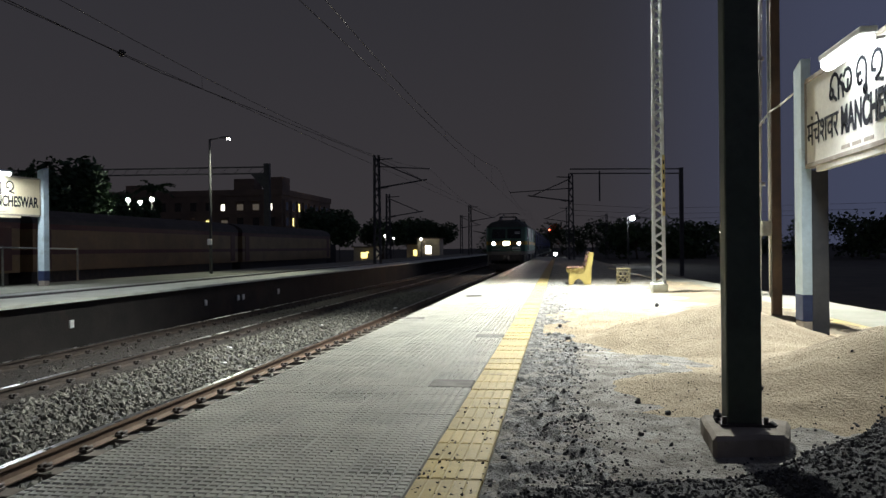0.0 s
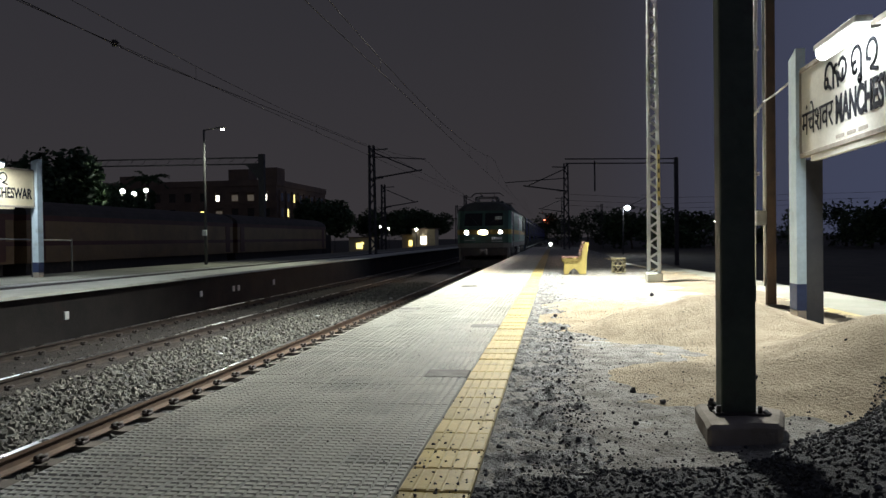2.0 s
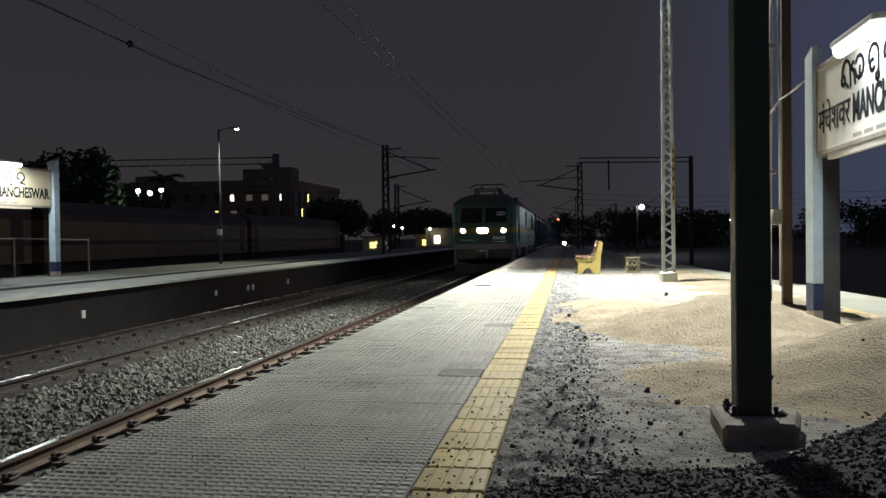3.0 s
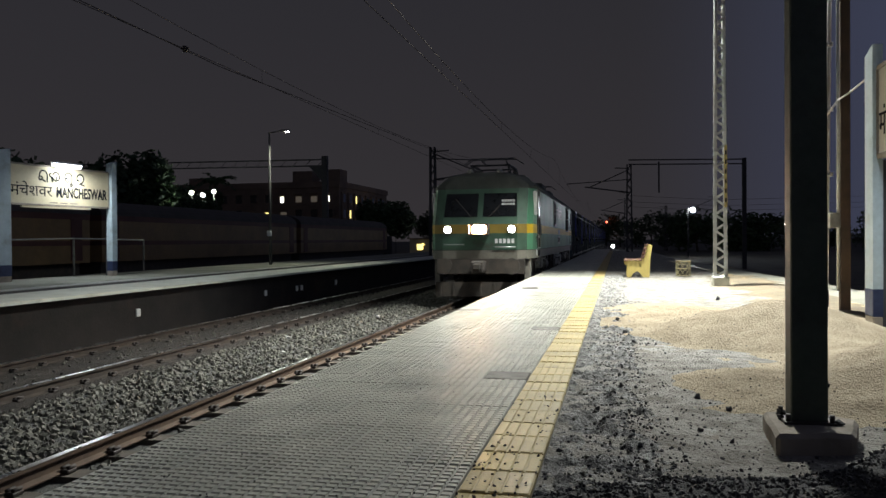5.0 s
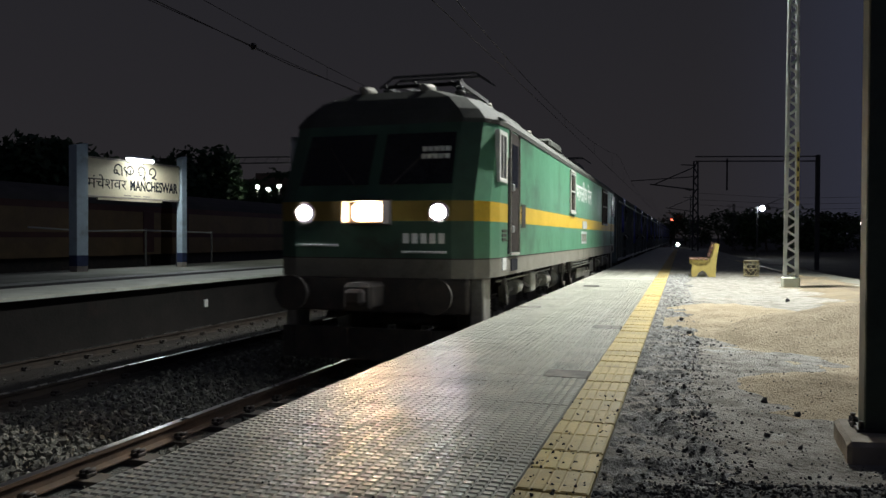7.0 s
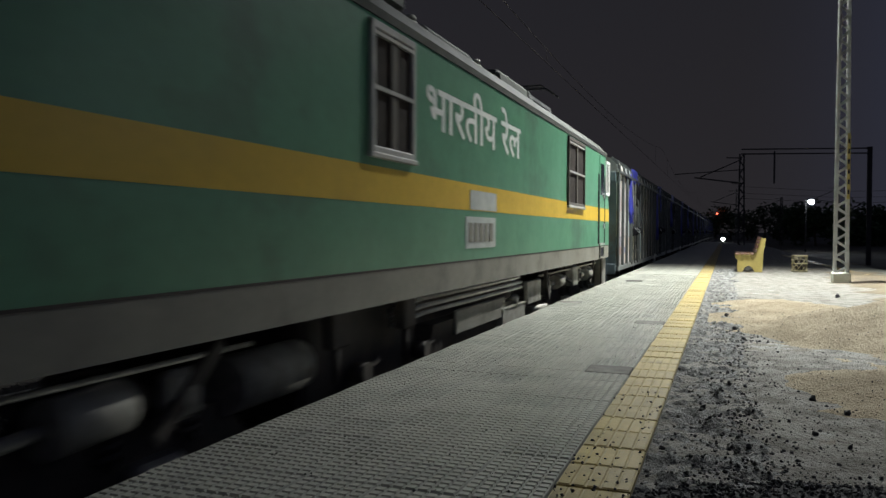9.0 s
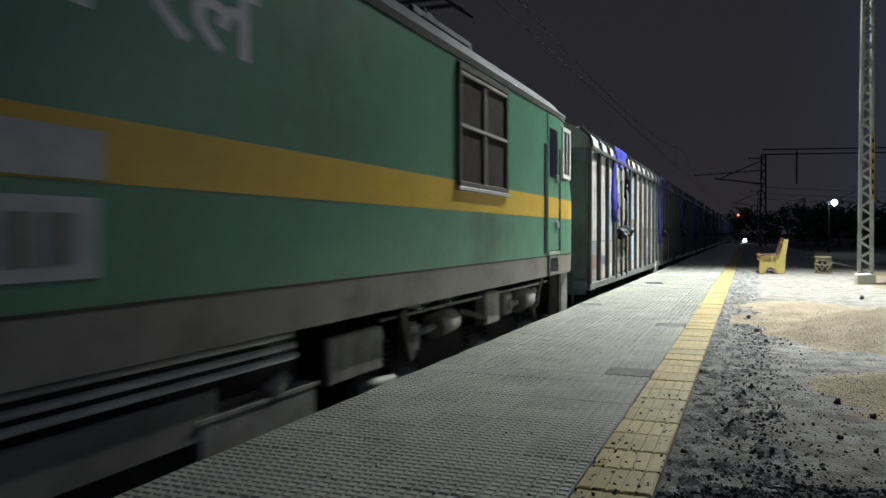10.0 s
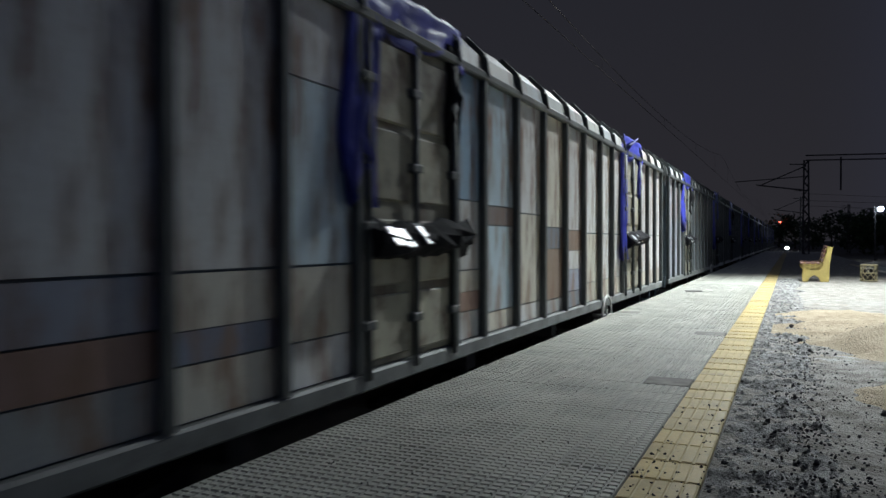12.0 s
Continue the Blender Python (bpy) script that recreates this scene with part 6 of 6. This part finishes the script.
MASTS = ((-12.0, 50, 8.6, 1), (-16.2, 72, 7.6, 1), (-12.0, 104, 8.2, 1), (-12.0, 158, 8.2, 1), (0.95, 62, 8.2, -1), (1.2, 112, 8.2, -1), (9.0, 150, 8.6, -1), (13.5, 112, 8.4, -1), (-16.5, 130, 8.0, 1))
for x, y, h, s in MASTS:
    t = lattice_mast("overhead_line_mast", "dark steel overhead line mast with a bracket arm", (x, y, G), h, 0.55, 0.4, M["mast_dark"], 0.5, "overhead line masts", False)
    bm = rod(B(), (0, 0, h - 2.2), (s * 3.4, 0, h - 1.7), 0.05, 6)
    rod(bm, (0, 0, h - 0.4), (s * 3.0, 0, h - 1.7), 0.04, 6)
    rod(bm, (0, 0, h - 0.3), (s * 1.1, 0, h - 0.25), 0.04, 6)
    part("bracket_arm", bm, M["mast_dark"], t)
    bm = B()
    for k in range(5):
        rod(bm, (s * (0.3 + 0.1 * k), 0, h - 2.18 + 0.014 * k), (s * (0.35 + 0.1 * k), 0, h - 2.17 + 0.014 * k), 0.1, 8)
    part("insulator", bm, M["mast_dark"], t)
# cross boom between the masts beyond the platform
t = thing("portal_boom", "steel cross boom between overhead line masts", "gantry boom", place=(0, 62, 0))
for z in (7.2, 6.85):
    part("chord", bar(B(), (0.9, 0, z), (9.5, 0, z - 0.2), 0.09, 0.09), M["mast_dark"], t)
part("leg", box(B(), 9.3, 9.6, -0.15, 0.15, G, 7.1), M["mast_dark"], t)
part("hanger", bar(B(), (3.2, 0, 7.0), (3.2, 0, 4.6), 0.12, 0.12), M["mast_dark"], t)


def line(name, label, pts, r=0.014):
    """A wire through points, sagging between them."""
    bm = B()
    for a, b in zip(pts, pts[1:]):
        rod(bm, a, b, r, 6)
    return tagged(part(name, bm, M["wire"]), label, "overhead wire", "overhead wires")


for x, z in ((TRACK, 4.82), (TRACK2, 4.85)):
    t = thing("overhead_line", "dark copper overhead line with droppers above the track", "overhead wire", "overhead wires")
    part("contact_wire", rod(B(), (x, -20, z), (x, 169, z), 0.007, 6), M["wire"], t)
    pts = []
    for k in range(0, 61):
        y = -20 + 3.1 * k
        u = ((y + 4) % 54) / 54
        pts.append((x, y, z + 0.25 + 1.15 * (2 * u - 1) ** 2))
    bm = B()
    for a, b in zip(pts, pts[1:]):
        rod(bm, a, b, 0.007, 6)
    part("catenary_wire", bm, M["wire"], t)
    for px, py, pz in pts[::3]:
        part("dropper", rod(B(), (px, py, pz), (px, py, z), 0.004, 6), M["wire"], t)
    mx, my = (0.95, 62) if x == TRACK else (-12.0, 50)
    u = ((my + 4) % 54) / 54
    top = z + 0.25 + 1.15 * (2 * u - 1) ** 2
    part("support_arm", rod(B(), (x, my, top), (mx, my, top + 0.25), 0.035, 6), M["mast_dark"], t)
    if x == TRACK2:      # dark clamp on the contact wire
        bm = rod(B(), (x, 13.8, z - 0.06), (x, 13.8, z + 0.06), 0.05, 8)
        rod(bm, (x - 0.09, 13.82, z + 0.02), (x + 0.09, 13.78, z), 0.025, 6)
        part("wire_clamp", bm, M["iron"], t, "dark insulator clamp on the wire")
line("feeder_wire", "feeder wire along the masts", [(-11.0, -10, 6.6), (-11.0, 20, 6.0), (-11.1, 50, 6.7), (-11.1, 104, 6.4), (-11.1, 158, 6.6)], 0.012)
for k, (z, x1) in enumerate(((6.3, 30), (5.6, 26), (7.2, 34))):
    line("yard_wire", "yard wire across the distance", [(1.2, 112, z), (14, 114 + k, z - 0.7), (x1 * 1.5, 118, z - 0.3)], 0.02)
# far lights of the yard
t = thing("yard_lamp", "white yard lamp on a mast with a cross arm", "yard lamp", place=(9.2, 100, G))
part("pole", box(B(), -0.65, -0.45, -0.1, 0.1, 0, 6.2), M["mast_dark"], t)
part("cross_arm", bar(B(), (-1.7, 0, 5.8), (0.3, 0, 6.1), 0.08, 0.08), M["mast_dark"], t)
bm = B()
bmesh.ops.create_icosphere(bm, subdivisions=2, radius=0.3, matrix=Matrix.Translation((0, -0.1, 5.9)))
part("lamp_globe", bm, M["flood"], t, "glaring white lamp")
# The last lamp is an added fixture for the light on the building.
for x, y, z, r, m in ((-1.0, 190, -0.7, 0.4, "globe"), (-3.0, 240, 6.2, 0.35, "red_light"), (-6.2, 170, 0.6, 0.25, "small_light"), (-9.0, 200, 3.0, 0.3, "small_light"), 
                      (-23.5, 130, 2.6, 0.22, "small_light"), (-27.5, 120, 3.0, 0.2, "small_light"), (-26.6, 122, 2.7, 0.16, "small_light"), (-30, 118, 0.4, 0.2, "window_warm"), (26, 130, 3.2, 0.22, "small_light"), (-43.0, 147.0, 4.5, 0.2, "window_warm")):
    t = thing("distant_lamp", "small glowing lamp on a post in the distance", "lamp", "distant lamps", place=(x, y, z))
    bm = B()
    bmesh.ops.create_icosphere(bm, subdivisions=3, radius=r)
    part("globe", bm, M[m], t)
    part("post", rod(B(), (0, 0.1, G - z), (0, 0.1, -r * 0.6), 0.06, 6), M["mast_dark"], t)
# low lit sheds past the end of the coaches
for x, y, w, h, m in ((-30.5, 118, 3.4, 2.6, "window_warm"), (-22.6, 132, 4.0, 4.0, "window_lit"), (-25.5, 136, 3.5, 3.0, "window_warm")):
    t = thing("shed", "low plastered yard shed with a lit opening", "shed", "yard sheds", place=(x, y, G))
    part("wall", box(B(), -w / 2, w / 2, 0, 4, 0, h), M["board"], t)
    part("roof", box(B(), -w / 2 - 0.3, w / 2 + 0.3, -0.3, 4.3, h, h + 0.18, 0.03), M["wall_plaster"], t)
    part("opening", box(B(), -0.5, 0.5, -0.05, 0.05, h * 0.35, h * 0.7), M[m], t)

# ================= paving pieces =================
def tile_mesh(nx, ny, size, gap, h, inset, edge=0.003, floor=-0.007, rib=0.0, cross=0.0, rib_top=0.0):
    """A tile with a grid of raised blocks."""
    bm = B()
    a = size / 2 - edge
    vs = [bm.verts.new(p) for p in ((-a, -a, floor), (a, -a, floor), (a, a, floor), (-a, a, floor), (-a, -a, -0.03), (a, -a, -0.03), (a, a, -0.03), (-a, a, -0.03))]
    bm.faces.new(vs[:4]).material_index = 1
    for i in range(4):
        bm.faces.new((vs[i], vs[4 + i], vs[4 + (i + 1) % 4], vs[(i + 1) % 4]))
    px, py = 2 * a / nx, 2 * a / ny
    for i in range(nx):
        for j in range(ny):
            x0, x1, y0, y1 = -a + i * px + gap, -a + (i + 1) * px - gap, -a + j * py + gap + cross, -a + (j + 1) * py - gap - cross
            lo = [bm.verts.new((x, y, floor)) for x, y in ((x0, y0), (x1, y0), (x1, y1), (x0, y1))]
            hi = [bm.verts.new((x, y, h)) for x, y in ((x0 + inset, y0 + inset), (x1 - inset, y0 + inset), (x1 - inset, y1 - inset), (x0 + inset, y1 - inset))]
            bm.faces.new(hi)
            for k in range(4):
                bm.faces.new((lo[k], lo[(k + 1) % 4], hi[(k + 1) % 4], hi[k]))
    if rib:     # pale ridges between the columns
        for i in range(nx + 1):
            x = min(max(-a + i * px, -a + rib), a - rib)
            q = [bm.verts.new(p) for p in ((x - rib, -a, floor), (x + rib, -a, floor), (x + rib, a, floor), (x - rib, a, floor), (x - rib * 0.6, -a, rib_top), (x + rib * 0.6, -a, rib_top), (x + rib * 0.6, a, rib_top), (x - rib * 0.6, a, rib_top))]
            for f in ((4, 5, 6, 7), (1, 2, 6, 5), (3, 0, 4, 7), (0, 1, 5, 4), (2, 3, 7, 6)):
                bm.faces.new([q[k] for k in f]).material_index = 2
    bmesh.ops.recalc_face_normals(bm, faces=bm.faces)
    me = bpy.data.meshes.new("tile")
    bm.to_mesh(me)
    bm.free()
    return me


paving = tagged(new("platform_paving"), "pale grey chequered tiles laid along the platform", "tiled paving", kind="structure")
tactile = tagged(new("tactile_paving"), "yellow ribbed tactile tiles beside the paving", "tactile paving", kind="structure")
TW = 0.3066
grey = tile_mesh(6, 6, TW, 0.005, 0.0, 0.0025, 0.003, -0.011, 0.003, 0.002, -0.0022)
grey.materials.append(M["tile"])
grey.materials.append(M["groove"])
grey.materials.append(M["tile_rib"])
bars = tile_mesh(5, 1, 0.3, 0.004, 0.003, 0.003, 0.006, -0.001)
bars.materials.append(M["yellow"])
bars.materials.append(M["tactile_groove"])
flat = tile_mesh(1, 1, TW, 0.004, 0.0, 0.003)
flat.materials.append(M["worn"])
flat.materials.append(M["groove"])
rp = random.Random(21)
XW = (1.62 - 0.002) / 5      # tile width across the platform
X0 = EDGE + 0.006 + XW / 2
WIDE = Matrix.Diagonal((XW / TW, 1, 1, 1))
for j in range(-2, 56):
    for i in range(5):
        y = 1.5 + TW * (j + 0.5)
        me = flat if (i, j) in ((4, 13), (4, 23), (0, 30)) else grey
        o = new("tile", me)
        o.parent = paving
        o.matrix_local = pose(X0 + i * XW, y + rp.uniform(-0.002, 0.002), rp.uniform(-0.003, 0.001), rp.uniform(-0.35, 0.35), rp.uniform(-0.3, 0.3), rp.choice((0, 180))) @ WIDE
for j in range(-2, 70):
    o = new("tactile_tile", bars)
    o.parent = tactile
    o.matrix_local = pose(-0.482, 1.48 + 0.3 * (j + 0.5), rp.uniform(-0.004, 0.003), rp.uniform(-0.6, 0.6), rp.uniform(-0.4, 0.4), rp.uniform(-0.5, 0.5))
# the paving farther off and behind, joined
bm = B()
for j in range(-44, -2):
    for i in range(5):
        y = 1.5 + TW * j
        box(bm, X0 + (i - 0.5) * XW + 0.004, X0 + (i + 0.5) * XW - 0.004, y + 0.004, y + TW - 0.004, -0.03, rp.uniform(-0.002, 0.001))
y = 1.5 + TW * 56
for j in range(200):
    for i in range(5):
        box(bm, X0 + (i - 0.5) * XW + 0.004, X0 + (i + 0.5) * XW - 0.004, y + 0.004, y + TW - 0.004, -0.03, rp.uniform(-0.002, 0.001))
    y += TW
o = part("far_tiles", bm, M["tile"], paving)
tagged(o, kind="stuff")
bm = B()
for j in range(-45, -2):
    y = 1.48 + 0.3 * j
    for k in range(5):
        box(bm, -0.482 - 0.145 + 0.058 * k + 0.006, -0.482 - 0.145 + 0.058 * (k + 1) - 0.006, y + 0.006, y + 0.294, -0.03, 0.005)
y = 1.48 + 0.3 * 70
for j in range(150):
    for k in range(5):
        box(bm, -0.482 - 0.145 + 0.058 * k + 0.006, -0.482 - 0.145 + 0.058 * (k + 1) - 0.006, y + 0.006, y + 0.294, -0.03, 0.005)
    y += 0.3
o = part("far_tactile_tiles", bm, M["yellow"], tactile)
tagged(o, kind="stuff")


# ================= what moves =================
def motions():
    start = FRONT[0][1]
    walk(loco, [(t, pose(TRACK, y, RAIL_Z)) for t, y in FRONT])
    for k, w in enumerate(wagons):
        walk(w, [(t, pose(TRACK, y + LOCO + 0.7 + 14.9 * k, RAIL_Z)) for t, y in FRONT])
    # wheels roll with the way travelled
    ts = [i / 10 for i in range(121)]
    gone = [start - float(np.interp(t, [a for a, b in FRONT], [b for a, b in FRONT])) for t in ts]
    for w, r, y in wheels:
        walk(w, [(t, pose(0, y, r, math.degrees(g / r))) for t, g in zip(ts, gone)])


motions()
